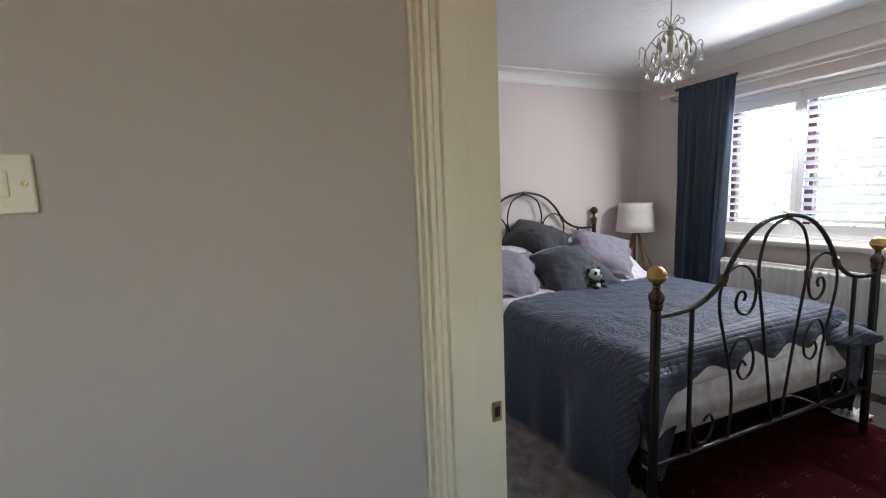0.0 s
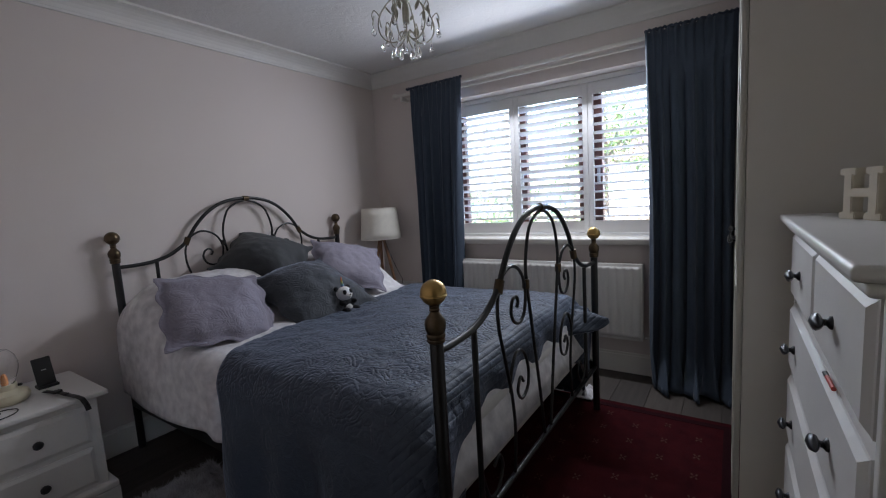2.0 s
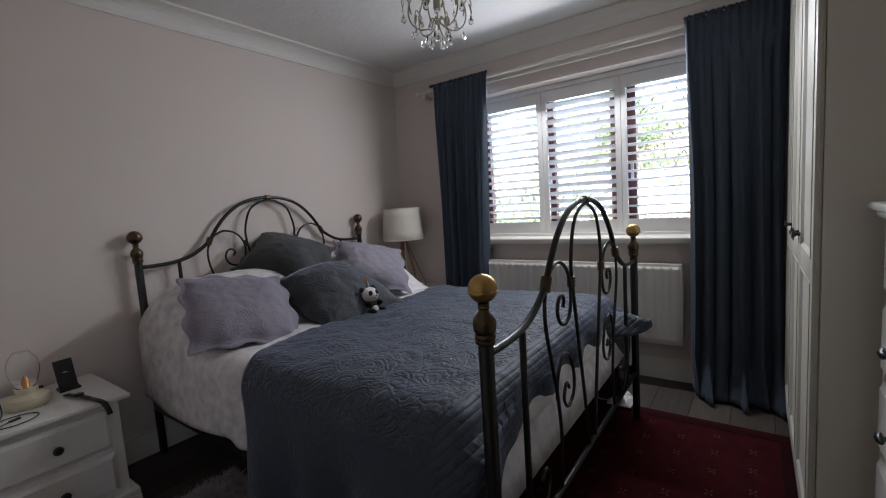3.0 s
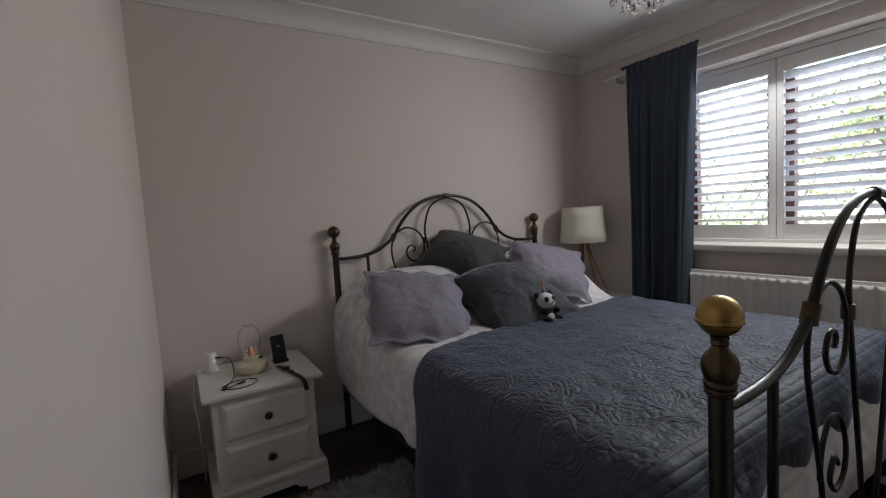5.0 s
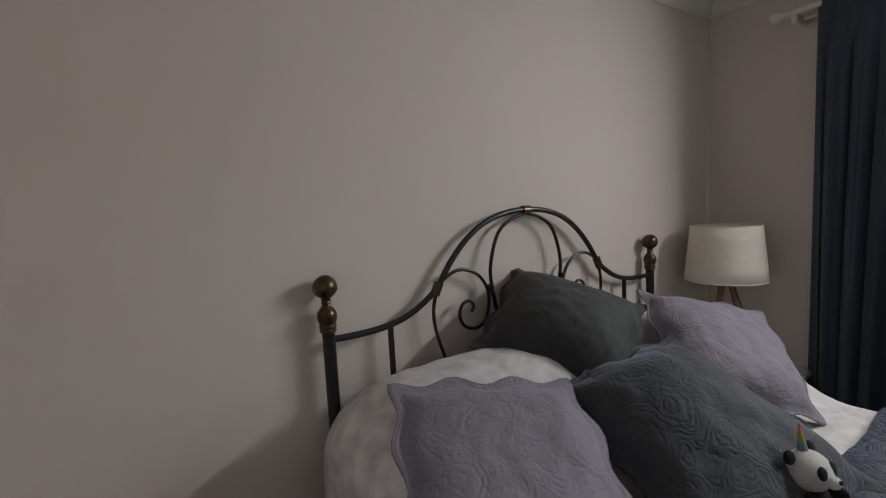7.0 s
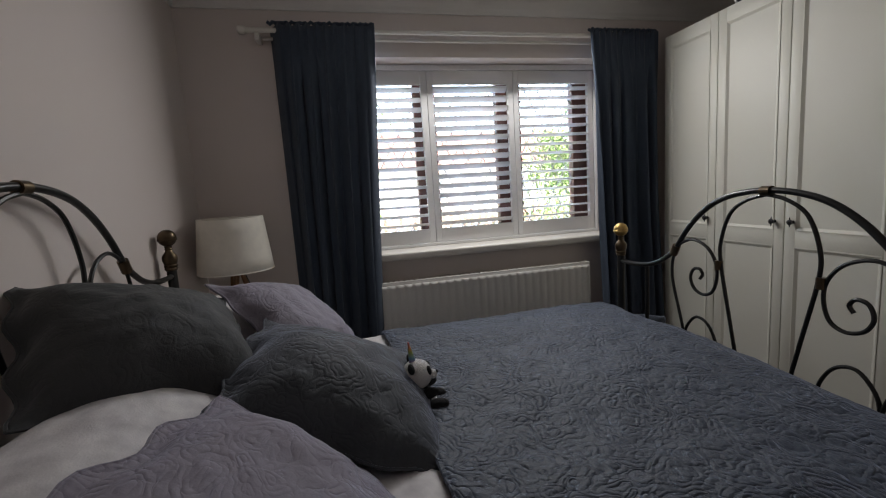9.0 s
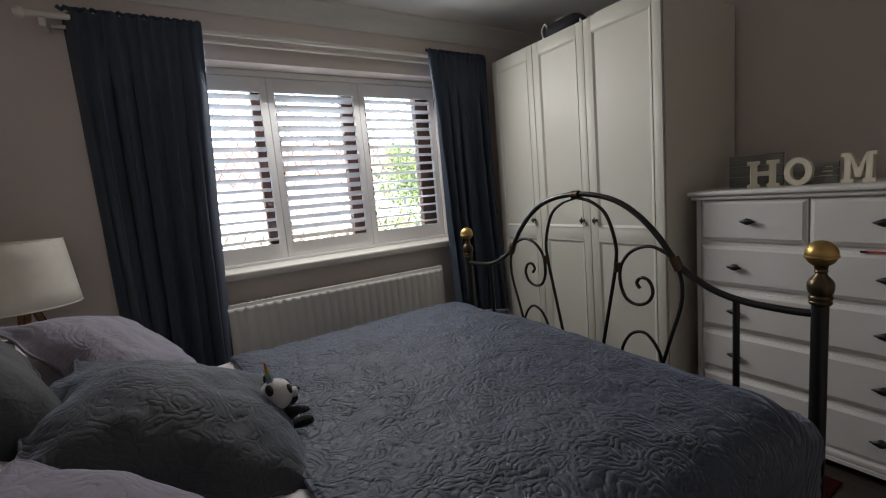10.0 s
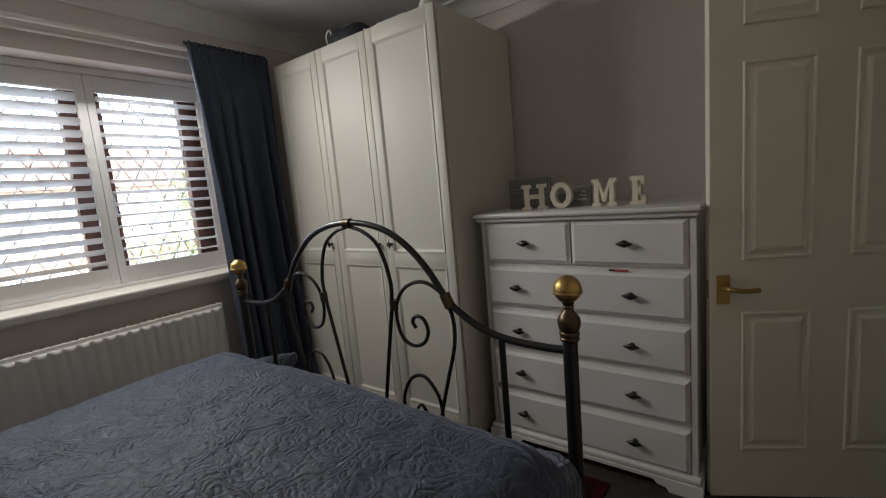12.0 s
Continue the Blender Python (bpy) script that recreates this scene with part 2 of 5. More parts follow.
GREYW = wood("grey_washed_wood", (0.27, 0.27, 0.25), (0.17, 0.17, 0.16), 0.7, axis=0, random_tone=False)
BAGB = mat("bag_cloth", (0.02, 0.022, 0.03), 0.7, scale=30, bump=0.3)
PAVE = mat("paving", (0.24, 0.23, 0.215), 0.9, (0.17, 0.16, 0.15), scale=3, grain=60, bump=0.5, dist=0.01)
FENCEW = wood("fence_wood", (0.28, 0.20, 0.13), (0.18, 0.12, 0.075), 0.8, axis=2)
LEAF = mat("leaf", (0.13, 0.20, 0.055), 0.55, (0.07, 0.12, 0.03), scale=3, grain=40, bump=0.2, amount=1.0)
BARK = mat("bark", (0.12, 0.09, 0.065), 0.95, scale=9, grain=50, bump=0.8, dist=0.02)
BRICK = mat("brick_wall", (0.36, 0.22, 0.16), 0.9, (0.26, 0.15, 0.11), scale=7, grain=40, bump=0.5, dist=0.01)
ROOF = mat("roof_tile", (0.22, 0.12, 0.09), 0.85, scale=6, grain=30, bump=0.5, dist=0.01)


def glass(name, ior=1.45, rough=0.0, tint=(1, 1, 1)):
    m = bpy.data.materials.new(name)
    m.use_nodes = True
    b = m.node_tree.nodes["Principled BSDF"]
    b.inputs["Base Color"].default_value = (*tint, 1)
    b.inputs["Transmission Weight"].default_value = 1.0
    b.inputs["Roughness"].default_value, b.inputs["IOR"].default_value = rough, ior
    return m


PANE = glass("window_glass", 1.02)
CLEAR = glass("clear_glass", 1.45)

horn_mat = bpy.data.materials.new("rainbow_horn")
horn_mat.use_nodes = True
_nt = horn_mat.node_tree
_tc = _nt.nodes.new("ShaderNodeTexCoord")
_sep = _nt.nodes.new("ShaderNodeSeparateXYZ")
_nt.links.new(_tc.outputs["Generated"], _sep.inputs[0])
_cr = _nt.nodes.new("ShaderNodeValToRGB")
_nt.links.new(_sep.outputs[2], _cr.inputs[0])
for _i, (_p, _c) in enumerate(((0.70, (0.35, 0.12, 0.3, 1)), (0.78, (0.1, 0.25, 0.35, 1)), (0.86, (0.3, 0.35, 0.08, 1)), (0.93, (0.6, 0.2, 0.06, 1)), (1.0, (0.5, 0.06, 0.06, 1)))):
    _e = _cr.color_ramp.elements[_i] if _i < 2 else _cr.color_ramp.elements.new(_p)
    _e.position, _e.color = _p, _c
_nt.links.new(_cr.outputs[0], _nt.nodes["Principled BSDF"].inputs["Base Color"])

# ---- builders ----
def thing(name, label, category, at=(0, 0, 0), group="", kind=""):
    ob = new(name)
    ob.empty_display_size = 0.05
    ob.matrix_basis = Matrix.Translation(at)
    return tagged(ob, label, category, group, kind)


def world_of(ob):
    m = ob.matrix_basis.copy()
    while ob.parent:
        m = ob.parent.matrix_basis @ ob.matrix_parent_inverse @ m
        ob = ob.parent
    return m


def link(name, me, parent=None, label=""):
    ob = new(name, me)
    if parent:
        ob.parent = parent
        ob.matrix_parent_inverse = world_of(parent).inverted()
    if label:
        ob["label"] = label
    return ob


def part(name, bm, material, parent=None, label="", smooth=False, angle=40):
    bmesh.ops.recalc_face_normals(bm, faces=bm.faces)
    me = bpy.data.meshes.new(name)
    if smooth:
        for f in bm.faces:
            f.smooth = True
        for e in bm.edges:
            if len(e.link_faces) == 2 and e.calc_face_angle(0) > radians(angle):
                e.smooth = False
    bm.to_mesh(me)
    bm.free()
    for m in (material if isinstance(material, (list, tuple)) else (material,)):
        me.materials.append(m)
    return link(name, me, parent, label)


def block(x0, x1, y0, y1, z0, z1, bev=0.0, seg=2, bm=None, m=None):
    """A box, its edges rounded by bev."""
    b = bmesh.new()
    bmesh.ops.create_cube(b, size=1)
    for v in b.verts:
        v.co = Vector(((x0 + x1) / 2 + v.co.x * (x1 - x0), (y0 + y1) / 2 + v.co.y * (y1 - y0), (z0 + z1) / 2 + v.co.z * (z1 - z0)))
    if bev:
        bmesh.ops.bevel(b, geom=list(b.edges), offset=bev, segments=seg, affect='EDGES', profile=0.5)
    if m is not None:
        bmesh.ops.transform(b, matrix=m, verts=b.verts)
    if bm is None:
        return b
    return join(bm, b)


def join(bm, other):
    me = bpy.data.meshes.new("tmp")
    other.to_mesh(me)
    other.free()
    bm.from_mesh(me)
    bpy.data.meshes.remove(me)
    return bm


def lathe(profile, n=24, at=(0, 0, 0), bm=None, m=None):
    """A turned shape from (radius, height) pairs."""
    b = bmesh.new()
    rings = []
    for r, z in profile:
        if r < 1e-5:
            rings.append([b.verts.new((0, 0, z))])
        else:
            rings.append([b.verts.new((r * math.cos(2 * math.pi * i / n), r * math.sin(2 * math.pi * i / n), z)) for i in range(n)])
    for a, c in zip(rings, rings[1:]):
        for i in range(n):
            j = (i + 1) % n
            q = [a[i % len(a)], a[j % len(a)], c[j % len(c)], c[i % len(c)]]
            q = list(dict.fromkeys(q))
            if len(q) > 2:
                b.faces.new(q)
    mm = Matrix.Translation(at) @ (m if m is not None else Matrix())
    bmesh.ops.transform(b, matrix=mm, verts=b.verts)
    return b if bm is None else join(bm, b)


def smooth_line(pts, n=8, closed=False):
    """A curve through the points."""
    p = [Vector(q) for q in pts]
    out = []
    for i in range(len(p) - 1):
        a, b, c, d = p[max(i - 1, 0)], p[i], p[i + 1], p[min(i + 2, len(p) - 1)]
        for k in range(n):
            t = k / n
            out.append(0.5 * ((2 * b) + (c - a) * t + (2 * a - 5 * b + 4 * c - d) * t * t + (3 * b - a - 3 * c + d) * t ** 3))
    out.append(p[-1])
    return out


def tube(pts, r, n=8, bm=None, taper=None):
    b = bmesh.new()
    p = [Vector(q) for q in pts]
    side = None
    rings = []
    for i, q in enumerate(p):
        d = (p[min(i + 1, len(p) - 1)] - p[max(i - 1, 0)]).normalized()
        if side is None:
            side = d.orthogonal().normalized()
        side = (side - d * side.dot(d)).normalized()
        up = d.cross(side)
        rr = r if taper is None else r + (taper - r) * i / (len(p) - 1)
        rings.append([b.verts.new(q + rr * (math.cos(2 * math.pi * k / n) * side + math.sin(2 * math.pi * k / n) * up)) for k in range(n)])
    for a, c in zip(rings, rings[1:]):
        for k in range(n):
            b.faces.new((a[k], a[(k + 1) % n], c[(k + 1) % n], c[k]))
    b.faces.new(rings[0][::-1])
    b.faces.new(rings[-1])
    return b if bm is None else join(bm, b)


def sheet_of(f, nu, nv, bm=None):
    """A grid of f(u, v) for u and v from 0 to 1."""
    b = bmesh.new()
    g = [[b.verts.new(f(i / nu, j / nv)) for j in range(nv + 1)] for i in range(nu + 1)]
    for i in range(nu):
        for j in range(nv):
            b.faces.new((g[i][j], g[i + 1][j], g[i + 1][j + 1], g[i][j + 1]))
    return b if bm is None else join(bm, b)


def prism(outline, depth, m, bev=0.0):
    """A flat outline given depth, then placed by m; outline in x and z, depth along y."""
    b = bmesh.new()
    f = b.faces.new([b.verts.new((x, 0, z)) for x, z in outline])
    r = bmesh.ops.extrude_face_region(b, geom=[f])
    for v in r["geom"]:
        if isinstance(v, bmesh.types.BMVert):
            v.co.y += depth
    if bev:
        bmesh.ops.bevel(b, geom=list(b.edges), offset=bev, segments=2, affect='EDGES')
    bmesh.ops.transform(b, matrix=m, verts=b.verts)
    return b


def solid(ob, t, offset=0.0):
    md = ob.modifiers.new("thickness", 'SOLIDIFY')
    md.thickness, md.offset = t, offset
    return ob


def structure(name, bm, material, category, label, smooth=False):
    return tagged(part(name, bm, material, None, "", smooth), label, category, "", "structure")


# ---- the room ----
WX, EX, SY, NY, CZ = 0.0, 3.03, -0.05, 3.425, 2.378
floor = structure("floor", block(-1.6, EX + 0.3, -2.0, NY + 0.2, -0.16, -0.012), FLOORW, "floor", "grey-brown wood laminate floor")
ceiling = structure("ceiling", block(-1.6, EX + 0.3, -2.0, NY + 0.2, CZ, CZ + 0.12), CEIL, "ceiling", "white textured plaster ceiling")
structure("wall_north", block(-0.2, EX + 0.3, NY, NY + 0.2, -0.012, CZ), WALL, "wall", "pale mushroom painted wall behind the bed")
structure("wall_south", block(0.0, EX + 0.3, SY - 0.12, SY, -0.012, CZ), WALL, "wall", "pale mushroom painted wall behind chest and wardrobe")
bm = block(-0.168, WX, 1.09, NY, -0.012, CZ)
block(-0.168, WX, SY - 0.12, 0.11, -0.012, CZ, bm=bm)
block(-0.168, WX, 0.11, 1.09, 2.035, CZ, bm=bm)
structure("wall_west", bm, WALL, "wall", "pale mushroom painted wall with the doorway")
WY0, WY1, WZ0, WZ1 = 0.95, 2.66, 0.92, 2.045
bm = block(EX, EX + 0.3, SY - 0.06, WY0, -0.012, CZ)
block(EX, EX + 0.3, WY1, NY + 0.08, -0.012, CZ, bm=bm)
block(EX, EX + 0.3, WY0, WY1, -0.012, WZ0 - 0.03, bm=bm)
block(EX, EX + 0.3, WY0, WY1, WZ1, CZ, bm=bm)
structure("wall_east", bm, WALL, "wall", "pale mushroom painted wall with the window")

# the hall outside the door
structure("wall_hall_north", block(-1.5, -0.168, 1.0, 1.19, -0.012, CZ), HALLP, "wall", "beige painted hall wall beside the bedroom door")
structure("wall_hall_west", block(-1.6, -1.5, -2.0, 1.19, -0.012, CZ), HALLP, "wall", "beige painted hall wall")
structure("wall_hall_east", block(-0.2, -0.1, -1.9, SY - 0.12, -0.012, CZ), HALLP, "wall", "beige painted hall wall")
# unseen end wall; its opening is added to let daylight into the hall
bm = block(-1.5, -1.35, -2.0, -1.9, -0.012, CZ)
block(-0.58, -0.1, -2.0, -1.9, -0.012, CZ, bm=bm)
block(-1.35, -0.58, -2.0, -1.9, -0.012, 1.2, bm=bm)
block(-1.35, -0.58, -2.0, -1.9, 2.1, CZ, bm=bm)
structure("wall_hall_south", bm, HALLP, "wall", "beige painted unseen hall wall with an added opening for light")

# coved cornice along each wall
def cove(name, x0, y0, x1, y1, nx, ny):
    """A concave cove between wall and ceiling; nx, ny point into the room."""
    prof = [(0.0, -0.10), (0.012, -0.10), (0.014, -0.088)]
    for k in range(7):
        a = k / 6 * math.pi / 2
        prof.append((0.10 - 0.084 * math.cos(a), -0.086 + 0.072 * math.sin(a)))
    prof += [(0.112, -0.012), (0.112, 0.0), (0.0, 0.0)]
    b = bmesh.new()
    ends = []
    for x, y in ((x0, y0), (x1, y1)):
        ends.append([b.verts.new((x + nx * d, y + ny * d, CZ + z)) for d, z in prof])
    n = len(prof)
    for i in range(n):
        b.faces.new((ends[0][i], ends[0][(i + 1) % n], ends[1][(i + 1) % n], ends[1][i]))
    b.faces.new(ends[0])
    b.faces.new(ends[1][::-1])
    structure(name, b, COVE, "cornice", "white coved plaster cornice under the ceiling")


cove("trim_cornice_north", WX, NY, EX, NY, 0, -1)
cove("trim_cornice_east", EX, SY, EX, NY - 0.0, -1, 0)
cove("trim_cornice_south", WX, SY, EX, SY, 0, 1)
cove("trim_cornice_west", WX, SY, WX, NY, 1, 0)


def skirting(name, x0, x1, y0, y1):
    b = block(x0, x1, y0, y1, 0.0, 0.125, 0.0)
    ins = 0.006
    block(x0 + (ins if x1 - x0 < 0.1 else 0), x1 - (ins if x1 - x0 < 0.1 else 0), y0 + (ins if y1 - y0 < 0.1 else 0), y1 - (ins if y1 - y0 < 0.1 else 0), 0.125, 0.142, 0.0, bm=b)
    structure(name, b, TRIM, "baseboard", "white painted skirting board along the wall")


skirting("baseboard_north", WX + 0.018, EX - 0.018, NY - 0.018, NY)
skirting("baseboard_east", EX - 0.018, EX, SY + 0.018, NY)
skirting("baseboard_south", WX + 0.03, EX - 0.018, SY, SY + 0.018)
skirting("baseboard_west", WX, WX + 0.018, 1.10, NY)
skirting("baseboard_hall", -1.48, -0.192, 0.982, 1.0)

# door lining, stop and architraves
bm = block(-0.168, -0.027, 0.935, 1.088, 0, 2.03, 0.002)
block(-0.168, 0.0, 0.112, 0.14, 0, 2.03, 0.002, bm=bm)
block(-0.168, -0.027, 0.14, 0.935, 2.004, 2.033, 0.002, bm=bm)
block(-0.158, -0.104, 0.916, 0.935, 0, 2.0, 0.003, bm=bm)
structure("trim_door_lining", bm, CREAM, "door frame", "cream gloss painted door lining and stop", True)


def architrave(name, x0, x1, yin, yout):
    """Moulded strip round the doorway, in three steps."""
    b = bmesh.new()
    for f0, f1, d in ((0.0, 0.35, 0.5), (0.35, 0.8, 0.78), (0.8, 1.0, 1.0)):
        a, c = yin + (yout - yin) * f0, yin + (yout - yin) * f1
        xa, xb = (x0, x0 + (x1 - x0) * d)
        block(min(xa, xb), max(xa, xb), min(a, c), max(a, c), 0, 2.02 + 0.07 * f1, 0.003, bm=b)
    structure(name, b, CREAM, "architrave", "cream gloss painted moulded architrave")


architrave("trim_architrave_hall", -0.168, -0.191, 0.939, 0.999)

strike = thing("strike_plate", "worn brass strike plate on the cream door lining", "strike plate", (-0.049, 0.919, 0.885))
bm = block(-0.060, -0.038, 0.932, 0.9355, 0.864, 0.908, 0.001)
part("plate", bm, BRASS, strike)
# no hole: the latch recess's shade is a raised black block
part("keep", block(-0.055, -0.043, 0.930, 0.9325, 0.875, 0.897, 0.001), IRON, strike, "dark block for the shade in the latch recess")
for z in (0.868, 0.904):
    part("screw", lathe([(0, 0.0015), (0.003, 0.001), (0.003, -0.001)], 10, (-0.049, 0.932, z), m=pose(0, 0, 0, 90)), BRASS, strike)

switch = thing("light_switch", "cream plastic light switch plate on the hall wall", "light switch", (-0.826, 1.0, 1.345))
part("plate", block(-0.869, -0.783, 0.990, 1.0005, 1.346, 1.432, 0.003), CREAM, switch)
part("rocker", block(-0.841, -0.811, 0.9855, 0.9902, 1.371, 1.407, 0.0015), CREAM, switch)
for x in (-0.858, -0.794):
    part("screw", lathe([(0, 0.001), (0.004, 0.0005), (0.004, -0.002)], 10, (x, 0.9895, 1.389), m=pose(0, 0, 0, 90)), BRASS, switch)

# the open six-panel door
door = thing("door_1", "open cream six-panel moulded door with brass lever", "door", (-0.085, 0.155, 0), kind="structure")
LEAFM = Matrix.Translation((0.627, 0.499, 0.006)) @ pose(0, 0, 0, 0, 0, 180 + 28.2)
# local: x runs from the latch edge to the hinge, y away from the room's side
bm = block(0, 0.76, -0.003, 0.029, 0, 1.995, 0.002)
panels = [(0.106, 0.340), (0.455, 0.682)]
rows = [(0.20, 0.745), (0.940, 1.630), (1.745, 1.915)]
part("leaf", bm, DOORP, door).matrix_basis = LEAFM
for px in panels:
    for pz in rows:
        for side in (0, 1):
            b = bmesh.new()
            ys = -0.003 if side == 0 else 0.029
            sg = -1 if side == 0 else 1
            loops = []
            for ins, dep in ((0.0, 0.0), (0.004, 0.005), (0.009, 0.005), (0.017, -0.0035), (0.021, -0.004), (0.040, 0.006), (0.044, 0.0065)):
                y = ys + sg * (dep + 0.0015)
                loops.append([b.verts.new((x, y, z)) for x, z in ((px[0] + ins, pz[0] + ins), (px[1] - ins, pz[0] + ins), (px[1] - ins, pz[1] - ins), (px[0] + ins, pz[1] - ins))])
                if loops[-1][0].co.z > loops[-1][2].co.z:
                    for v in loops[-1]:
                        v.co.z = (pz[0] + pz[1]) / 2
            for a, c in zip(loops, loops[1:]):
                for k in range(4):
                    b.faces.new((a[k], a[(k + 1) % 4], c[(k + 1) % 4], c[k]))
            b.faces.new(loops[-1])
            part("panel", b, DOORP, door).matrix_basis = LEAFM
b = block(0.022, 0.066, -0.010, -0.004, 0.780, 0.888, 0.002)
h = part("handle_plate", b, BRASS, door, "polished brass backplate")
h.matrix_basis = LEAFM
b = tube(smooth_line([(0.046, -0.008, 0.843), (0.046, -0.040, 0.843), (0.058, -0.050, 0.842), (0.105, -0.049, 0.836), (0.145, -0.047, 0.838)], 6), 0.009, 10)
part("lever", b, BRASS, door, "brass lever handle", True).matrix_basis = LEAFM
for z in (0.787, 0.881):
    part("screw", lathe([(0, 0.001), (0.004, 0.0005), (0.004, -0.002)], 8, (0.046, -0.0105, z), m=pose(0, 0, 0, 90)), BRASS, door).matrix_basis = LEAFM
part("latch", block(-0.001, 0.003, 0.005, 0.022, 0.80, 0.87, 0.0005), BRASS, door, "brass latch plate on the door edge").matrix_basis = LEAFM

# ---- window, shutters, curtains, radiator ----
win = thing("window_1", "brown-framed three-light window with diamond leaded panes", "window", (EX + 0.27, (WY0 + WY1) / 2, WZ0), kind="structure")
GX = EX + 0.25
lights = [(1.085, 1.465), (1.635, 2.045), (2.185, 2.605)]
bm = block(GX - 0.03, GX + 0.03, WY0, WY1, WZ0 - 0.03, WZ0 + 0.05, 0.004)
block(GX - 0.03, GX + 0.03, WY0, WY1, WZ1 - 0.06, WZ1, 0.004, bm=bm)
for a, b in ((WY0, 1.085), (1.465, 1.635), (2.045, 2.185), (2.605, WY1)):
    block(GX - 0.03, GX + 0.03, a, b, WZ0 + 0.05, WZ1 - 0.06, 0.004, bm=bm)
part("window_frame", bm, BROWN, win)
for a, b in lights:
    p = part("pane", block(GX - 0.003, GX + 0.003, a, b, WZ0 + 0.05, WZ1 - 0.06), PANE, win, "clear glass pane")
    p.visible_shadow = False
    lat = bmesh.new()
    za, zb = WZ0 + 0.05, WZ1 - 0.06
    w, hgt = b - a, zb - za
    nd = 4
    px, pz = w / nd, hgt / 6.0
    for s in (1, -1):
        for k in range(-7, 13):
            # slanting lines, clipped to the pane
            z0 = k * pz
            pts = []
            for t in range(0, 61):
                y = w * t / 60
                z = z0 + s * pz / px * y
                if 0 <= z <= hgt:
                    pts.append((GX - 0.008, a + y, za + z))
            if len(pts) > 2:
                tube([pts[0], pts[-1]], 0.0036, 4, bm=lat)
    part("leading", lat, LEAD, p, "lead cames in a diamond lattice")
for y in (1.49, 2.08):
    part("window_catch", block(GX - 0.05, GX - 0.03, y - 0.01, y + 0.01, 1.30, 1.42, 0.004), WHITEP, win, "white window catch")
bm = block(EX - 0.068, GX - 0.03, WY0 - 0.04, WY1 + 0.04, WZ0 - 0.03, WZ0 + 0.015, 0.012, 3)
part("window_sill", bm, TRIM, win, "white rounded window board", True)

# plantation shutters: three panels of slats
SX = 3.185
shut = [(1.012, 1.508, 11), (1.582, 2.070, 28), (2.147, 2.610, 18)]
zA, zB = 1.042, 1.928
frame_t = thing("shutter_frame", "white painted frame holding the window shutters", "shutter frame", (SX, (WY0 + WY1) / 2, WZ0 + 0.016))
for nm, args in (("jamb", (SX - 0.025, SX + 0.025, WY0 + 0.002, 0.972, WZ0 + 0.016, WZ1 - 0.002)), ("jamb", (SX - 0.025, SX + 0.025, 2.64, WY1 - 0.002, WZ0 + 0.016, WZ1 - 0.002)),
                 ("head_rail", (SX - 0.025, SX + 0.025, 0.974, 2.638, WZ1 - 0.035, WZ1 - 0.002)), ("bottom_rail", (SX - 0.025, SX + 0.025, 0.974, 2.638, WZ0 + 0.016, WZ0 + 0.034))):
    part(nm, block(*args, 0.003), SHUT, frame_t)
for y0, y1, tilt in shut:
    ya, yb = {1.012: (0.976, 1.542), 1.582: (1.545, 2.106), 2.147: (2.109, 2.636)}[y0]
    t = thing("window_shutter", "white louvred plantation shutter panel with " + ("half-closed slats" if tilt > 30 else "open slats"), "shutter", (SX, (ya + yb) / 2, WZ0 + 0.035), "window shutters")
    z0, z1 = WZ0 + 0.036, WZ1 - 0.037
    part("stile", block(SX - 0.014, SX + 0.014, ya, y0, z0, z1, 0.002), SHUT, t)
    part("stile", block(SX - 0.014, SX + 0.014, y1, yb, z0, z1, 0.002), SHUT, t)
    part("rail", block(SX - 0.014, SX + 0.014, y0, y1, z0, zA, 0.002), SHUT, t)
    part("rail", block(SX - 0.014, SX + 0.014, y0, y1, zB, z1, 0.002), SHUT, t)
    n = 15
    me = None
    for k in range(n):
        z = zA + (k + 0.5) * (zB - zA) / n
        if me is None:
            b = lathe([(0.0, -(y1 - y0) / 2 + 0.002), (1.0, -(y1 - y0) / 2 + 0.002), (1.0, (y1 - y0) / 2 - 0.002), (0.0, (y1 - y0) / 2 - 0.002)], 10)
            bmesh.ops.transform(b, matrix=Matrix.Diagonal((0.031, 0.0048, 1, 1)), verts=b.verts)
            bmesh.ops.transform(b, matrix=pose(0, 0, 0, 90, 0, 0), verts=b.verts)
            o = part("slat", b, SHUT, t, "", True, 60)
            me = o.data
        else:
            o = link("slat", me, t)
        jit = random.uniform(-2.5, 2.5)
        o.matrix_basis = pose(SX, (y0 + y1) / 2, z, 0, tilt + jit, 0)

# curtain rail with finial
rail = thing("curtain_rail", "white curtain pole with end finial on brackets", "curtain rail", (2.93, 1.9, 2.13))
RX, RZ = 2.95, 2.15
part("pole", tube([(RX, 0.72, RZ), (RX, 3.06, RZ)], 0.0125, 14), TRIM, rail, "", True)
part("inner_pole", tube([(RX + 0.045, 0.72, RZ - 0.028), (RX + 0.045, 3.0, RZ - 0.028)], 0.009, 10), TRIM, rail, "", True)
part("finial", lathe([(0, 0), (0.013, 0.0), (0.013, 0.012), (0.02, 0.018), (0.024, 0.032), (0.02, 0.048), (0.008, 0.056), (0, 0.058)], 16, (RX, 3.06, RZ), m=pose(0, 0, 0, -90)), TRIM, rail, "", True)
for y in (0.80, 3.02):
    part("bracket", block(RX - 0.012, EX - 0.001, y - 0.012, y + 0.012, RZ - 0.05, RZ - 0.014, 0.003), TRIM, rail)


def soft(a, b, x):
    t = min(1, max(0, (x - a) / (b - a)))
    return t * t * (3 - 2 * t)


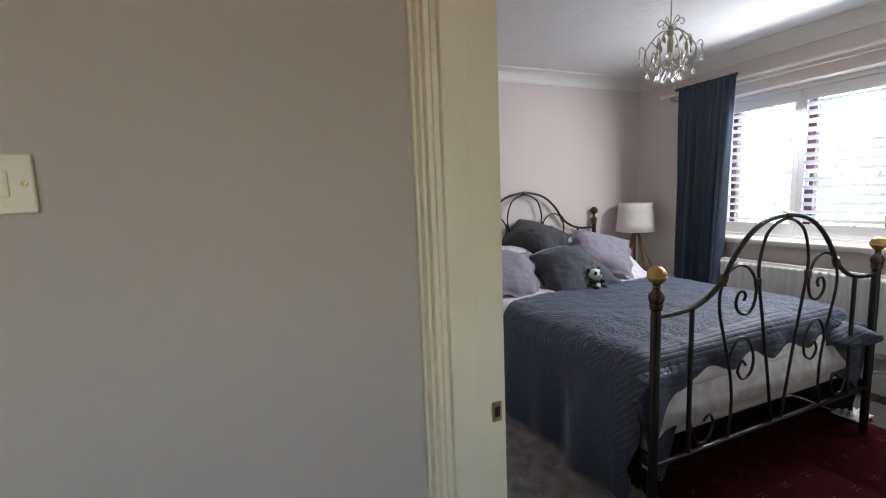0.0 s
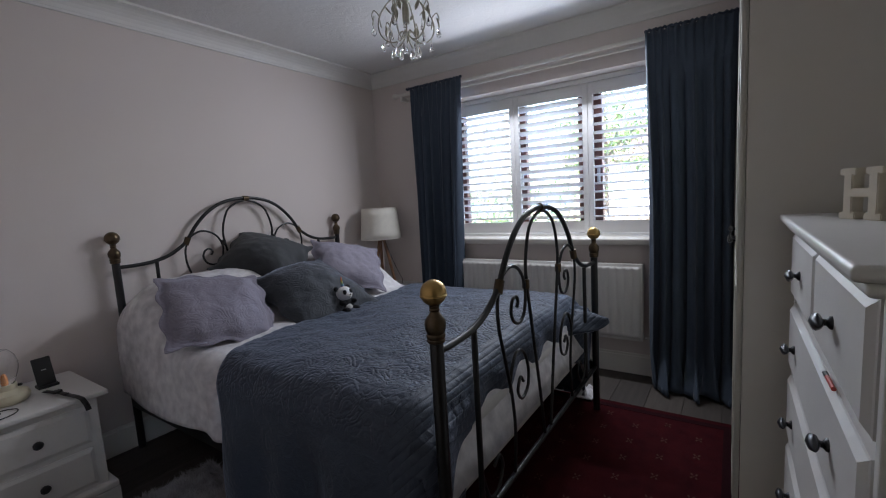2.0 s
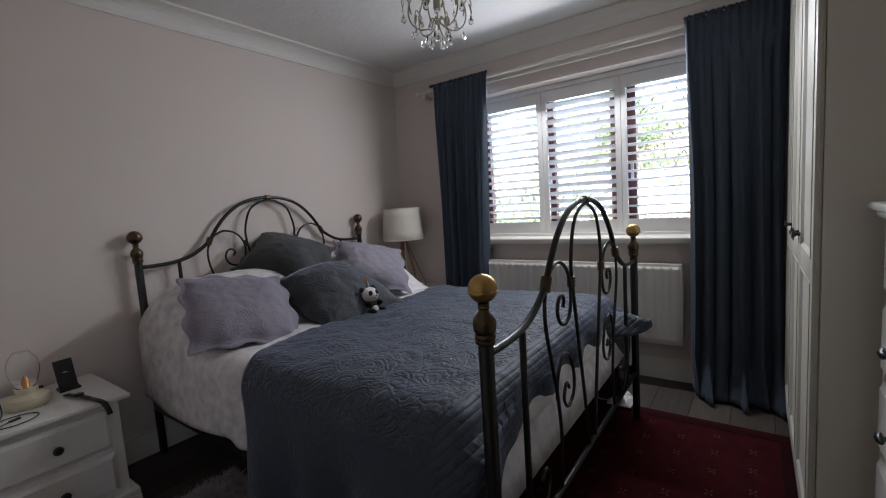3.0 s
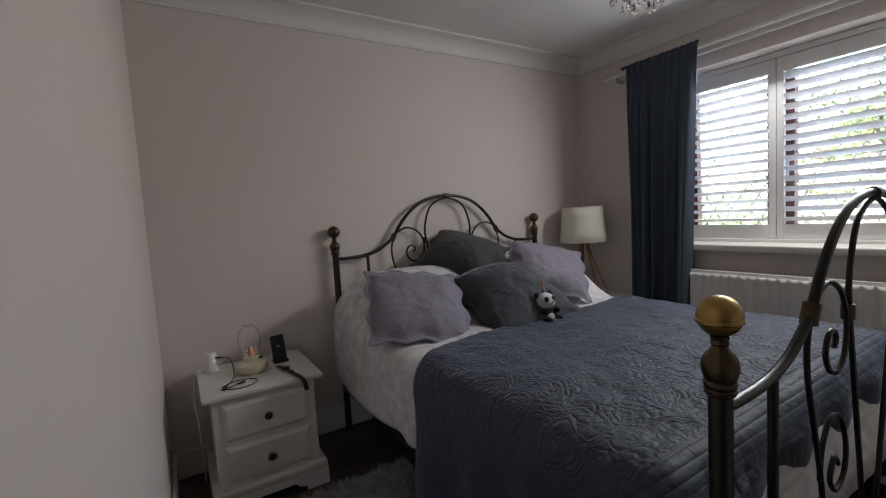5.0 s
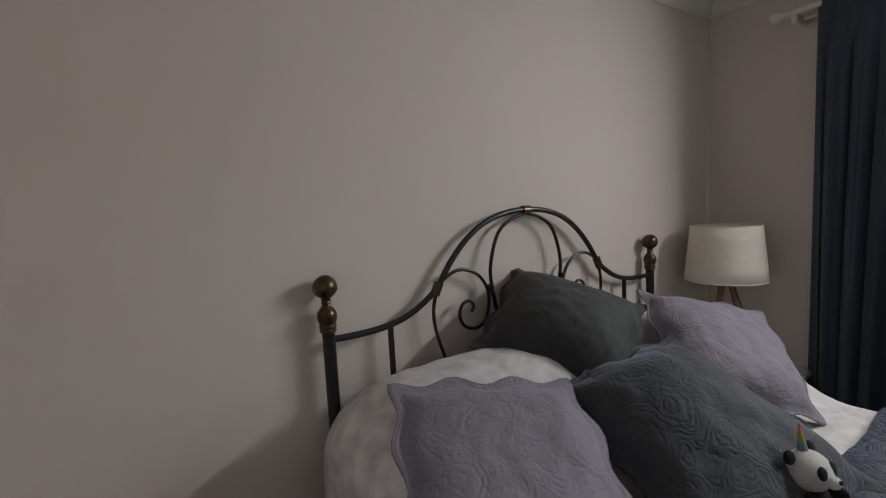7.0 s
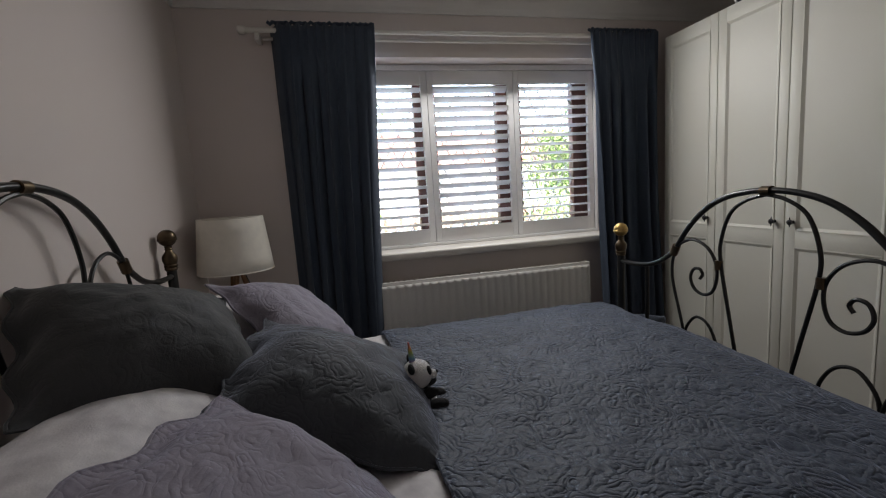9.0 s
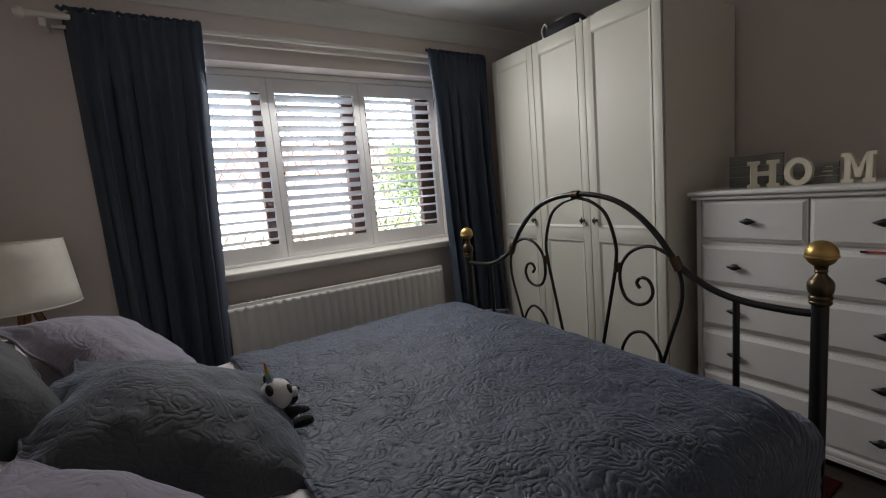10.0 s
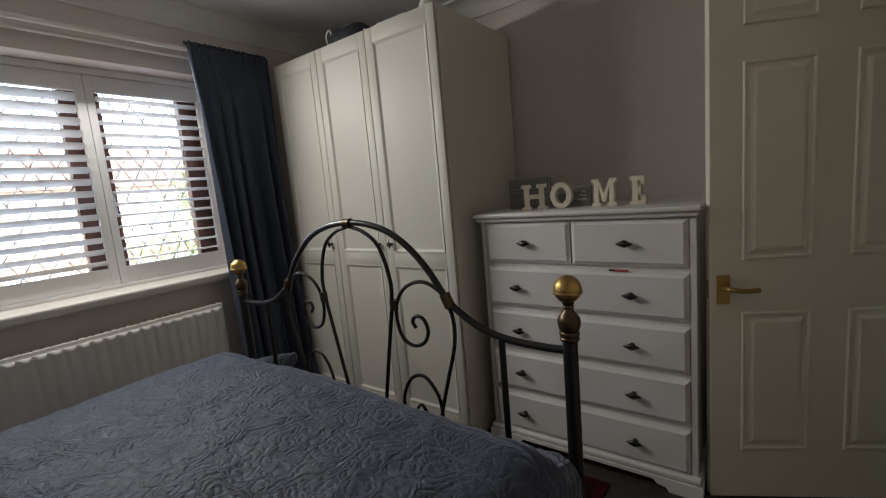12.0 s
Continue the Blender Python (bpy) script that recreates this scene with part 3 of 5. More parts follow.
def curtain(y0, y1, yb0, yb1, zb, folds, seed, label, pool=0.0):
    rnd = random.Random(seed)
    ph = [rnd.uniform(0, 6.28) for _ in range(6)]
    t = thing("curtain", label, "curtain", (RX, (y0 + y1) / 2, zb), "window curtains")

    def f(u, v):
        z = 2.175 + (zb - 2.175) * v
        amp = 0.012 + 0.030 * min(1, v * 1.6) + 0.006 * math.sin(5 * u + ph[4])
        bow = math.sin(math.pi * min(v * 1.05, 1)) * 0.006
        yy = (y0 + (y1 - y0) * u) * (1 - v) + (yb0 + (yb1 - yb0) * u) * v
        a = folds * 6.283 * u + ph[0] + 0.6 * math.sin(3.1 * v + ph[1]) + 0.8 * math.sin(6.3 * u + ph[2])
        x = RX - 0.036 + 0.8 * amp * math.sin(a) + 0.35 * amp * math.sin(2.3 * a + ph[3]) + bow
        yy += 0.010 * math.sin(2 * a + ph[5]) * (0.3 + v)
        if v < 0.14:
            w = max(0.0, (v - 0.05) / 0.09)
            x = (RX - 0.006 - 0.017 + 0.007 * math.sin(folds * 6.283 * 2.2 * u)) * (1 - w) + x * w
            z += 0.006 * math.sin(folds * 13 * u) * (1 - w)
        if pool:
            x -= 0.035 * soft(0.45, 0.93, v)
            yy += 0.025 * math.sin(math.pi * min(1, v * 1.1)) * (0.5 - u)
        if pool and v > 0.90:
            w = (v - 0.90) / 0.10
            x -= pool * w * (0.6 + 0.4 * math.sin(a * 0.5))
            yy += 0.03 * w * math.sin(a)
            z = max(z, 0.012 + 0.014 * (1 + math.sin(a)) * (1 - 0.3 * w))
        if y0 > 2:
            # the outer edge turns back to the wall
            x += (EX - 0.005 - x) * soft(0.91, 1.0, u)
        return (x, yy, z)

    o = part("drape", sheet_of(f, 120, 60), CURT, t, "", True, 80)
    solid(o, 0.003)
    hd = bmesh.new()
    pts = [(RX - 0.004 + 0.006 * math.sin(i * 1.9 + seed), y0 + (y1 - y0) * i / 40, 2.185 + 0.005 * math.sin(i * 2.7)) for i in range(41)]
    tube(pts, 0.010, 6, bm=hd)
    part("header", hd, CURT, t, "gathered heading over the pole", True)
    return t


curtain(2.425, 2.965, 2.53, 2.95, 0.03, 5.5, 3, "long slate-blue curtain hanging beside the bedside lamp")
curtain(0.665, 1.135, 0.655, 1.10, 0.012, 5.5, 8, "long slate-blue curtain pooling on the floor by the wardrobe", 0.15)

# radiator
rad = thing("radiator", "white panel radiator with ribbed front under the window", "radiator", (2.98, 1.82, 0.245))
ry0, ry1, rz0, rz1 = 1.155, 2.52, 0.255, 0.77
n = 27


def ribs(u, v):
    y = ry0 + 0.012 + (ry1 - ry0 - 0.024) * u
    c = (u * n) % 1.0
    d = min(1, (0.5 - 0.5 * math.cos(6.283 * c)) * 1.6)
    e = soft(0.01, 0.06, min(v, 1 - v))
    return (2.944 - 0.007 * (1 - e * (1 - d)), y, rz0 + 0.02 + (rz1 - rz0 - 0.04) * v)


o = part("front_panel", sheet_of(ribs, n * 8, 20), RADW, rad, "", True, 70)
solid(o, 0.002, 1)
part("rim", block(2.944, 2.957, ry0, ry1, rz0, rz1, 0.005), RADW, rad, "", True)
part("back_panel", block(2.985, 2.997, ry0 + 0.02, ry1 - 0.02, rz0 + 0.01, rz1 - 0.01, 0.003), RADW, rad)
part("side_cover", block(2.957, 2.997, ry0, ry0 + 0.004, rz0 + 0.01, rz1 - 0.002, 0.001), RADW, rad)
part("side_cover", block(2.957, 2.997, ry1 - 0.004, ry1, rz0 + 0.01, rz1 - 0.002, 0.001), RADW, rad)
g2 = bmesh.new()
for k in range(44):
    y = ry0 + 0.02 + k * (ry1 - ry0 - 0.04) / 43
    block(2.957, 2.985, y - 0.010, y + 0.010, rz1 - 0.006, rz1 - 0.001, 0, bm=g2)
part("top_grille", g2, RADW, rad)
bm = tube([(2.97, 1.10, 0.0), (2.97, 1.10, 0.27), (2.97, 1.145, 0.275)], 0.0075, 8)
part("pipe", bm, RADW, rad, "white painted feed pipe", True)
part("valve", lathe([(0, 0), (0.014, 0), (0.016, 0.02), (0.012, 0.05), (0, 0.055)], 12, (2.97, 1.10, 0.25)), WHITEP, rad, "white valve cap", True)
part("wall_bracket", block(2.996, EX, 1.4, 1.44, 0.3, 0.7), RADW, rad)
part("wall_bracket", block(2.996, EX, 2.2, 2.24, 0.3, 0.7), RADW, rad)

# ---- the bed ----
BX, PW = 1.645, 0.772
YF, YH = 1.315, 3.378
bed = thing("bed_frame", "black iron bedstead with scrolled ends and brass finials", "bed", (BX, 2.36, 0))


def bed_end(cx, y, dz, low, fin_z):
    """One scrolled end: dz lifts the pattern of the foot end."""
    zr = 0.868 + dz
    top = 1.208 + dz
    for s in (-1, 1):
        x = cx + s * PW
        post = part("post", tube([(x, y, 0.0), (x, y, fin_z - 0.13)], 0.0185, 16), IRON, bed, "", True)
        prof = [(0.0185, -0.134), (0.0235, -0.130), (0.0245, -0.124), (0.0225, -0.121), (0.0250, -0.116), (0.0250, -0.110), (0.0225, -0.107), (0.0245, -0.103), (0.0275, -0.094), (0.0285, -0.083), (0.0270, -0.073), (0.0215, -0.064), (0.0145, -0.056), (0.0120, -0.049), (0.0145, -0.045), (0.0125, -0.040), (0.0150, -0.033), (0, -0.030)]
        prof = [(r, fin_z + d) for r, d in prof]
        part("finial_vase", lathe(prof, 20, (x, y, 0)), DBRASS, post, "dark bronze turned collar", True)
        part("finial_ball", lathe([(0.0345 * math.sin(math.pi * k / 14), fin_z - 0.0345 * math.cos(math.pi * k / 14)) for k in range(15)], 22, (x, y, 0)), BRASS if dz == 0 else DBRASS, post, "brass ball finial", True)
        part("finial_band", lathe([(0.0335, fin_z - 0.011), (0.0358, fin_z - 0.009), (0.0358, fin_z - 0.005), (0.034, fin_z - 0.003)], 22, (x, y, 0)), BRASS if dz == 0 else DBRASS, post, "", True)
        part("stub", tube([(cx + s * 0.577, y, zr), (cx + s * 0.577, y, low)], 0.0095, 10), IRON, bed, "", True)
        # hoop from the outer tie over to the inner tie, and the scroll that it runs into
        hoop = smooth_line([(cx + s * 0.402, y, 0.955 + dz), (cx + s * 0.375, y, 0.992 + dz), (cx + s * 0.31, y, 1.018 + dz), (cx + s * 0.24, y, 0.997 + dz), (cx + s * 0.197, y, 0.945 + dz), (cx + s * 0.188, y, 0.885 + dz), (cx + s * 0.207, y, 0.825 + dz), (cx + s * 0.250, y, 0.803 + dz),
                            (cx + s * 0.295, y, 0.818 + dz), (cx + s * 0.316, y, 0.857 + dz), (cx + s * 0.303, y, 0.895 + dz), (cx + s * 0.273, y, 0.904 + dz), (cx + s * 0.256, y, 0.884 + dz), (cx + s * 0.268, y, 0.864 + dz)], 6)
        part("scroll", tube(hoop, 0.0062, 8), IRON, bed, "", True)
        outer = smooth_line([(cx + s * 0.400, y, 0.965 + dz), (cx + s * 0.418, y, 0.90 + dz), (cx + s * 0.412, y, 0.82 + dz), (cx + s * 0.375, y, 0.70 + dz), (cx + s * 0.335, y, 0.56 + dz), (cx + s * 0.318, y, 0.42 + dz), (cx + s * 0.335, y, low + 0.0)], 6)
        part("outer_bar", tube(outer, 0.0062, 8), IRON, bed, "", True)
        lowhoop = smooth_line([(cx + s * 0.345, y, 0.575 + dz), (cx + s * 0.335, y, 0.645 + dz), (cx + s * 0.285, y, 0.702 + dz), (cx + s * 0.225, y, 0.685 + dz), (cx + s * 0.185, y, 0.61 + dz), (cx + s * 0.195, y, 0.54 + dz), (cx + s * 0.25, y, 0.515 + dz), (cx + s * 0.285, y, 0.555 + dz), (cx + s * 0.26, y, 0.60 + dz), (cx + s * 0.235, y, 0.575 + dz)], 6)
        part("lower_scroll", tube(lowhoop, 0.0058, 8), IRON, bed, "", True)
        part("inner_bar", tube(smooth_line([(cx, y, top - 0.012), (cx + s * 0.07, y, top - 0.03), (cx + s * 0.135, y, 1.13 + dz), (cx + s * 0.172, y, 1.03 + dz), (cx + s * 0.172, y, 0.94 + dz), (cx + s * 0.13, y, 0.74 + dz), (cx + s * 0.075, y, 0.48 + dz * 0.6), (cx + s * 0.035, y, low)], 7), 0.0066, 8), IRON, bed, "", True)
        part("tie", tube([(cx + s * 0.412, y, 0.945 + dz), (cx + s * 0.392, y, 0.985 + dz)], 0.0165, 10), DBRASS, bed, "brass tie band", True)
        part("tie", tube([(cx + s * 0.180, y, 0.915 + dz), (cx + s * 0.180, y, 0.95 + dz)], 0.014, 10), DBRASS if dz == 0 else IRON, bed, "small tie band", True)
        foot = smooth_line([(cx + s * 0.577, y, low + 0.16), (cx + s * 0.53, y, low + 0.04), (cx + s * 0.47, y, low + 0.03), (cx + s * 0.43, y, low + 0.09), (cx + s * 0.45, y, low + 0.14), (cx + s * 0.49, y, low + 0.12)], 6)
        part("foot_scroll", tube(foot, 0.0058, 8), IRON, bed, "", True)
    half = [(-PW, zr), (-0.70, zr - 0.002), (-0.60, zr + 0.004), (-0.52, zr + 0.024), (-0.455, zr + 0.058), (-0.402, zr + 0.10), (-0.34, zr + 0.185), (-0.27, zr + 0.255), (-0.19, zr + 0.306), (-0.10, zr + 0.333), (0, zr + 0.342)]
    arch = [(cx + u, y, z) for u, z in half] + [(cx - u, y, z) for u, z in half[-2::-1]]
    part("arch_rail", tube(smooth_line(arch, 6), 0.0105, 10), IRON, bed, "", True)
    part("tie", tube([(cx - 0.017, y, top), (cx + 0.017, y, top)], 0.017, 10), DBRASS, bed, "brass tie band", True)
    part("low_rail", tube([(cx - PW, y, low), (cx + PW, y, low)], 0.011, 10), IRON, bed, "", True)


bed_end(1.628, YF, 0.0, 0.262, 1.026)
bed_end(1.651, YH, 0.136, 0.30, 1.159)
for s in (-1, 1):
    part("side_rail", block(BX + s * PW - 0.012, BX + s * PW + 0.012, YF, YH, 0.24, 0.29, 0.003), IRON, bed)
for k in range(8):
    y = 1.55 + k * 0.23
    part("slat", block(BX - PW + 0.012, BX + PW - 0.012, y - 0.035, y + 0.035, 0.262, 0.28, 0.002), LEGW, bed, "pine bed slat")

MATT = mat("mattress_ticking", (0.62, 0.60, 0.57), 0.9, scale=20, bump=0.2)
mattress = thing("mattress", "thick white mattress on the iron bedstead", "mattress", (BX, 2.36, 0.282))
part("body", block(BX - 0.745, BX + 0.745, 1.385, 3.345, 0.282, 0.56, 0.05, 4), MATT, mattress, "", True)


def drape(x, w, r, z0):
    """Across a bed of half-width w: arc length x from the middle gives (offset, height)."""
    a = abs(x)
    s = 1 if x > 0 else -1
    if a < w - r:
        return s * a, z0
    q = a - (w - r)
    if q < r * math.pi / 2:
        t = q / r
        return s * (w - r + r * math.sin(t)), z0 - r * (1 - math.cos(t))
    return s * (w + 0.02 * min(1, (q - r * 1.57) / 0.3)), z0 - r - (q - r * math.pi / 2)


def bulge(x, y):
    """The pillows under the cover at the head of the bed."""
    h = 0.262 * soft(2.66, 3.14, y) - 0.075 * soft(3.20, 3.35, y)
    return h * (1 - 0.30 * math.exp(-((x - 0.02) / 0.13) ** 2))


def sheet_f(u, v):
    y = 1.36 + 1.99 * v
    full = bulge(-0.5, y)
    drop = 1.08 + full - 0.05 * soft(2.6, 3.3, y) * (u < 0.5)
    x = -drop + 2 * drop * u
    under = soft(2.50, 2.38, y)
    r = 0.10 + 0.08 * soft(2.7, 3.1, y)
    dx, z = drape(x * (1 - 0.10 * under), 0.805 - 0.065 * under, r, 0.605 + 0.04 * soft(2.44, 2.56, y) - 0.02 * under + 0.01 * noise.noise((x * 3, y * 3, 1)))
    z += bulge(dx, y) if abs(dx) < 0.5 else full
    crease = noise.noise((x * 5 + 2 * y, y * 4, 4)) + 0.5 * abs(noise.noise((x * 13, y * 10 + 3 * x, 8)))
    z += 0.016 * crease * soft(0.35, 0.55, z)
    if abs(dx) > 0.74:
        dx += (0.018 * math.sin(y * 11 + 2 * math.sin(y * 3)) + 0.006 * crease) * (1 - under) * soft(0.66, 0.35, z) * (1 if dx > 0 else -1)
    if y < 1.42:
        z -= (1.42 - y) * 3.5 * (1 if abs(dx) < 0.77 else 0.2)
    return (BX + dx, y, max(z, 0.2))


cover = thing("duvet", "white grey-printed duvet drawn over the pillows", "duvet", (BX, 2.36, 0.56))
o = part("cover", sheet_of(sheet_f, 130, 130), SHEET, cover, "", True, 80)
solid(o, 0.012, 1)
for e in (0.0, 1.0):
    part("hem", tube([sheet_f(e, i / 100) for i in range(52, 101)], 0.006, 6), SHEET, cover, "stitched hem of the duvet", True)


def quilt_f(u, v):
    x = -1.37 + 2.83 * u
    y0 = 2.515 + 0.02 * math.sin(x * 3 + 1) - 0.15 * soft(-0.45, -1.15, x) + 0.04 * soft(0.4, 0.8, x)
    # the hem is cut in scallops
    far = soft(0.48, 0.74, x) * soft(1.25, 0.98, x) + 0.9 * soft(-0.48, -0.74, x) * soft(-1.25, -0.98, x)
    s = v * (1.33 + 0.055 * abs(math.sin(x * 13.1)) + 0.34 * far)
    # along: from the head edge down to the foot, then over the end
    along = y0 - s
    z_extra = 0.0
    yend = 1.415
    y = along
    if along < yend + 0.06:
        q = yend + 0.06 - along
        r = 0.06
        if q < r * 1.571:
            y = yend + 0.06 - r * math.sin(q / r)
            z_extra = -r * (1 - math.cos(q / r))
        else:
            y = yend - 0.008 * (1 + math.sin(x * 22)) - 0.05 * far
            z_extra = -r - (q - r * 1.571) * (0.75 + 0.1 * math.sin(x * 26))
    hem = 0.02 * math.sin(y * 17)
    dx, z = drape(x, 0.808, 0.13, 0.665)
    z += z_extra * soft(0.92, 0.7, abs(x)) if abs(x) < 0.92 else 0
    top = soft(0.80, 0.6, abs(dx))
    z += 0.022 * noise.noise((x * 2.6, y * 2.6, 7)) * top + 0.007 * noise.noise((x * 11, y * 11, 3)) + 0.004 * noise.noise((x * 27, y * 24, 5))
    z += 0.03 * math.exp(-((dx - 0.15) / 0.5) ** 2 - ((y - 1.75) / 0.4) ** 2)
    if abs(x) > 0.85:
        f = soft(0.85, 1.15, abs(x))
        dx += (0.024 * math.sin(y * 8.5 + 1.3 * math.sin(y * 4)) + 0.012 * math.sin(y * 23)) * f * (1 if dx > 0 else -1)
        z += hem * 0.4 * f
        if x > 0:
            dx += 0.05 * f * soft(1.95, 1.45, y)
    return (BX + dx, y, max(z, 0.03))


quilt = thing("quilt", "slate-blue embossed quilt spread over the bed", "bedspread", (BX, 1.95, 0.6))
o = part("cover", sheet_of(quilt_f, 210, 120), QUILT, quilt, "", True, 80)
solid(o, 0.012, 1)
part("hem", tube([Vector(quilt_f(i / 150, 0.0)) + Vector((0, 0, 0.006)) for i in range(151)], 0.007, 6), QUILT, quilt, "bound edge of the quilt", True)
part("hem", tube([Vector(quilt_f(0.0, i / 90)) for i in range(91)], 0.007, 6), QUILT, quilt, "bound edge of the quilt", True)



def fold_f(u, v):
    """The corner of the quilt, pushed out between the bars of the bed's foot."""
    k = 2 * u - 1
    w = (1 - v) ** 0.7
    return (2.27 - 0.04 * v + 0.13 * k * w, 1.43 - 0.225 * v, 0.615 - 0.03 * v - 0.13 * w * k * k + 0.01 * math.sin(9 * u + 5 * v))


o = part("corner_fold", sheet_of(fold_f, 24, 20), QUILT, quilt, "corner of the quilt sticking out at the foot", True, 80)
solid(o, 0.012, 1)


def cushion(name, label, c, right, up, w, h, t, material, scallop, seed, pull=0.07):
    """A square cushion: c its centre, right and up its edges' directions."""
    r = Vector(right).normalized()
    u = Vector(up)
    u = (u - r * u.dot(r)).normalized()
    nrm = r.cross(u)
    if nrm.z < 0:
        nrm = -nrm
    b = bmesh.new()
    n = 44
    lay = []
    for side in (1, -1):
        g = []
        for i in range(n + 1):
            row = []
            for j in range(n + 1):
                a, e = 2 * i / n - 1, 2 * j / n - 1
                edge = max(abs(a), abs(e))
                # sides pulled in between the corners, with a scalloped flange
                pa = a * (1 - pull * (1 - e * e) * abs(a)) + (scallop * 0.05 * -math.cos(e * math.pi * 3.0) * soft(0.7, 1, abs(a)) * (1 if a > 0 else -1))
                pe = e * (1 - pull * (1 - a * a) * abs(e)) + (scallop * 0.05 * -math.cos(a * math.pi * 3.0) * soft(0.7, 1, abs(e)) * (1 if e > 0 else -1))
                tip = 1 - 0.055 * (a * e) ** 6
                pa, pe = pa * tip, pe * tip
                fl = 0.90 if scallop > 0.9 else 0.94
                fa, fe = min(1, abs(a) / fl), min(1, abs(e) / fl)
                hgt = t / 2 * max(0, (1 - fa ** 2.4)) ** 0.62 * max(0, (1 - fe ** 2.4)) ** 0.62 + 0.003
                hgt += 0.006 * noise.noise((a * 6 + seed, e * 6, side * 3)) * (1 - edge ** 6)
                hgt += 0.010 * noise.noise((a * 2.2 + seed, e * 2.2, side)) * (1 - edge ** 4)
                if side < 0:
                    hgt *= 0.75
                p = Vector(c) + r * (pa * w / 2) + u * (pe * h / 2) + nrm * (side * hgt) + nrm * (0.014 * math.sin(a * 3 + seed) * math.sin(e * 2.5 + seed * 2))
                row.append(b.verts.new(p))
            g.append(row)
        for i in range(n):
            for j in range(n):
                q = (g[i][j], g[i + 1][j], g[i + 1][j + 1], g[i][j + 1])
                b.faces.new(q if side > 0 else q[::-1])
        lay.append(g)
    for k in range(n):
        for (p, q) in (((k, 0), (k + 1, 0)), ((k, n), (k + 1, n)), ((0, k), (0, k + 1)), ((n, k), (n, k + 1))):
            b.faces.new((lay[0][p[0]][p[1]], lay[0][q[0]][q[1]], lay[1][q[0]][q[1]], lay[1][p[0]][p[1]]))
    th = thing(name, label, "cushion", (c[0], c[1], c[2] - 0.1), "cushions on the bed")
    part("cover", b, material, th, "", True, 100)
    rim = []
    for a, e in [(-1 + 2 * k / 20, -1) for k in range(20)] + [(1, -1 + 2 * k / 20) for k in range(20)] + [(1 - 2 * k / 20, 1) for k in range(20)] + [(-1, 1 - 2 * k / 20) for k in range(21)]:
        pa = a * (1 - pull * (1 - e * e) * abs(a)) + (scallop * 0.05 * -math.cos(e * math.pi * 3.0) * soft(0.7, 1, abs(a)) * (1 if a > 0 else -1))
        pe = e * (1 - pull * (1 - a * a) * abs(e)) + (scallop * 0.05 * -math.cos(a * math.pi * 3.0) * soft(0.7, 1, abs(e)) * (1 if e > 0 else -1))
        tip = 1 - 0.055 * (a * e) ** 6
        pa, pe = pa * tip, pe * tip
        rim.append(Vector(c) + r * (pa * w / 2) + u * (pe * h / 2) + nrm * (0.014 * math.sin(a * 3 + seed) * math.sin(e * 2.5 + seed * 2)))
    part("piping", tube(rim, 0.004, 6), material, th, "", True)
    return th


cushion("cushion", "charcoal quilted cushion leaning on the iron headboard", (1.60, 3.155, 0.955), (0.262, -0.345, -0.125), (0.335, 0.13, 0.132), 0.50, 0.46, 0.25, DARKC, 0.85, 1.3, 0.07)
cushion("cushion", "lilac-grey quilted cushion with scalloped edge leaning on pillow", (1.085, 2.815, 0.79), (0.433, -0.13, -0.055), (0.165, 0.375, 0.24), 0.49, 0.52, 0.16, LILAC, 1.0, 2.1, 0.03)
cushion("cushion", "lilac-grey quilted cushion lying behind the charcoal one", (2.04, 2.87, 0.85), (0.386, -0.216, -0.107), (0.168, 0.215, 0.21), 0.49, 0.43, 0.17, LILAC, 0.85, 3.7, 0.05)
cushion("cushion", "slate-grey quilted cushion beside the panda toy", (1.605, 2.71, 0.768), (0.416, -0.04, 0.045), (0.013, 0.40, 0.205), 0.52, 0.57, 0.21, SLATEC, 0.85, 4.9, 0.02)

# panda toy with horn, one plain mesh
def blob(bm, c, r, mi, n=12):
    b = bmesh.new()
    bmesh.ops.create_icosphere(b, subdivisions=3, radius=1)
    for v in b.verts:
        v.co = Vector((c[0] + v.co.x * r[0], c[1] + v.co.y * r[1], c[2] + v.co.z * r[2]))
    for f in b.faces:
        f.material_index = mi
    return join(bm, b)


bm = bmesh.new()
blob(bm, (0, 0, 0.052), (0.040, 0.036, 0.052), 1)
blob(bm, (0, -0.022, 0.035), (0.026, 0.022, 0.03), 0)
blob(bm, (0, -0.006, 0.122), (0.050, 0.046, 0.045), 0)
for s in (-1, 1):
    blob(bm, (s * 0.042, 0.004, 0.158), (0.016, 0.010, 0.016), 1)
    blob(bm, (s * 0.020, -0.044, 0.130), (0.013, 0.008, 0.015), 1)
    blob(bm, (s * 0.034, -0.040, 0.022), (0.021, 0.036, 0.021), 1)
    blob(bm, (s * 0.040, -0.026, 0.070), (0.014, 0.032, 0.016), 1)
blob(bm, (0, -0.052, 0.108), (0.018, 0.014, 0.014), 0)
blob(bm, (0, -0.066, 0.112), (0.006, 0.004, 0.005), 1)
h0 = len(bm.faces)
tube([(0, -0.004, 0.162), (0, -0.008, 0.225)], 0.011, 10, bm=bm, taper=0.002)
for f in list(bm.faces)[h0:]:
    f.material_index = 2
bmesh.ops.transform(bm, matrix=pose(1.650, 2.494, 0.645, -12, 0, -6) @ Matrix.Scale(0.95, 4), verts=bm.verts)
tagged(part("panda_toy", bm, [WHITEF, BLACKF, horn_mat], None, "", True), "small black and white panda toy with rainbow horn", "soft toy")

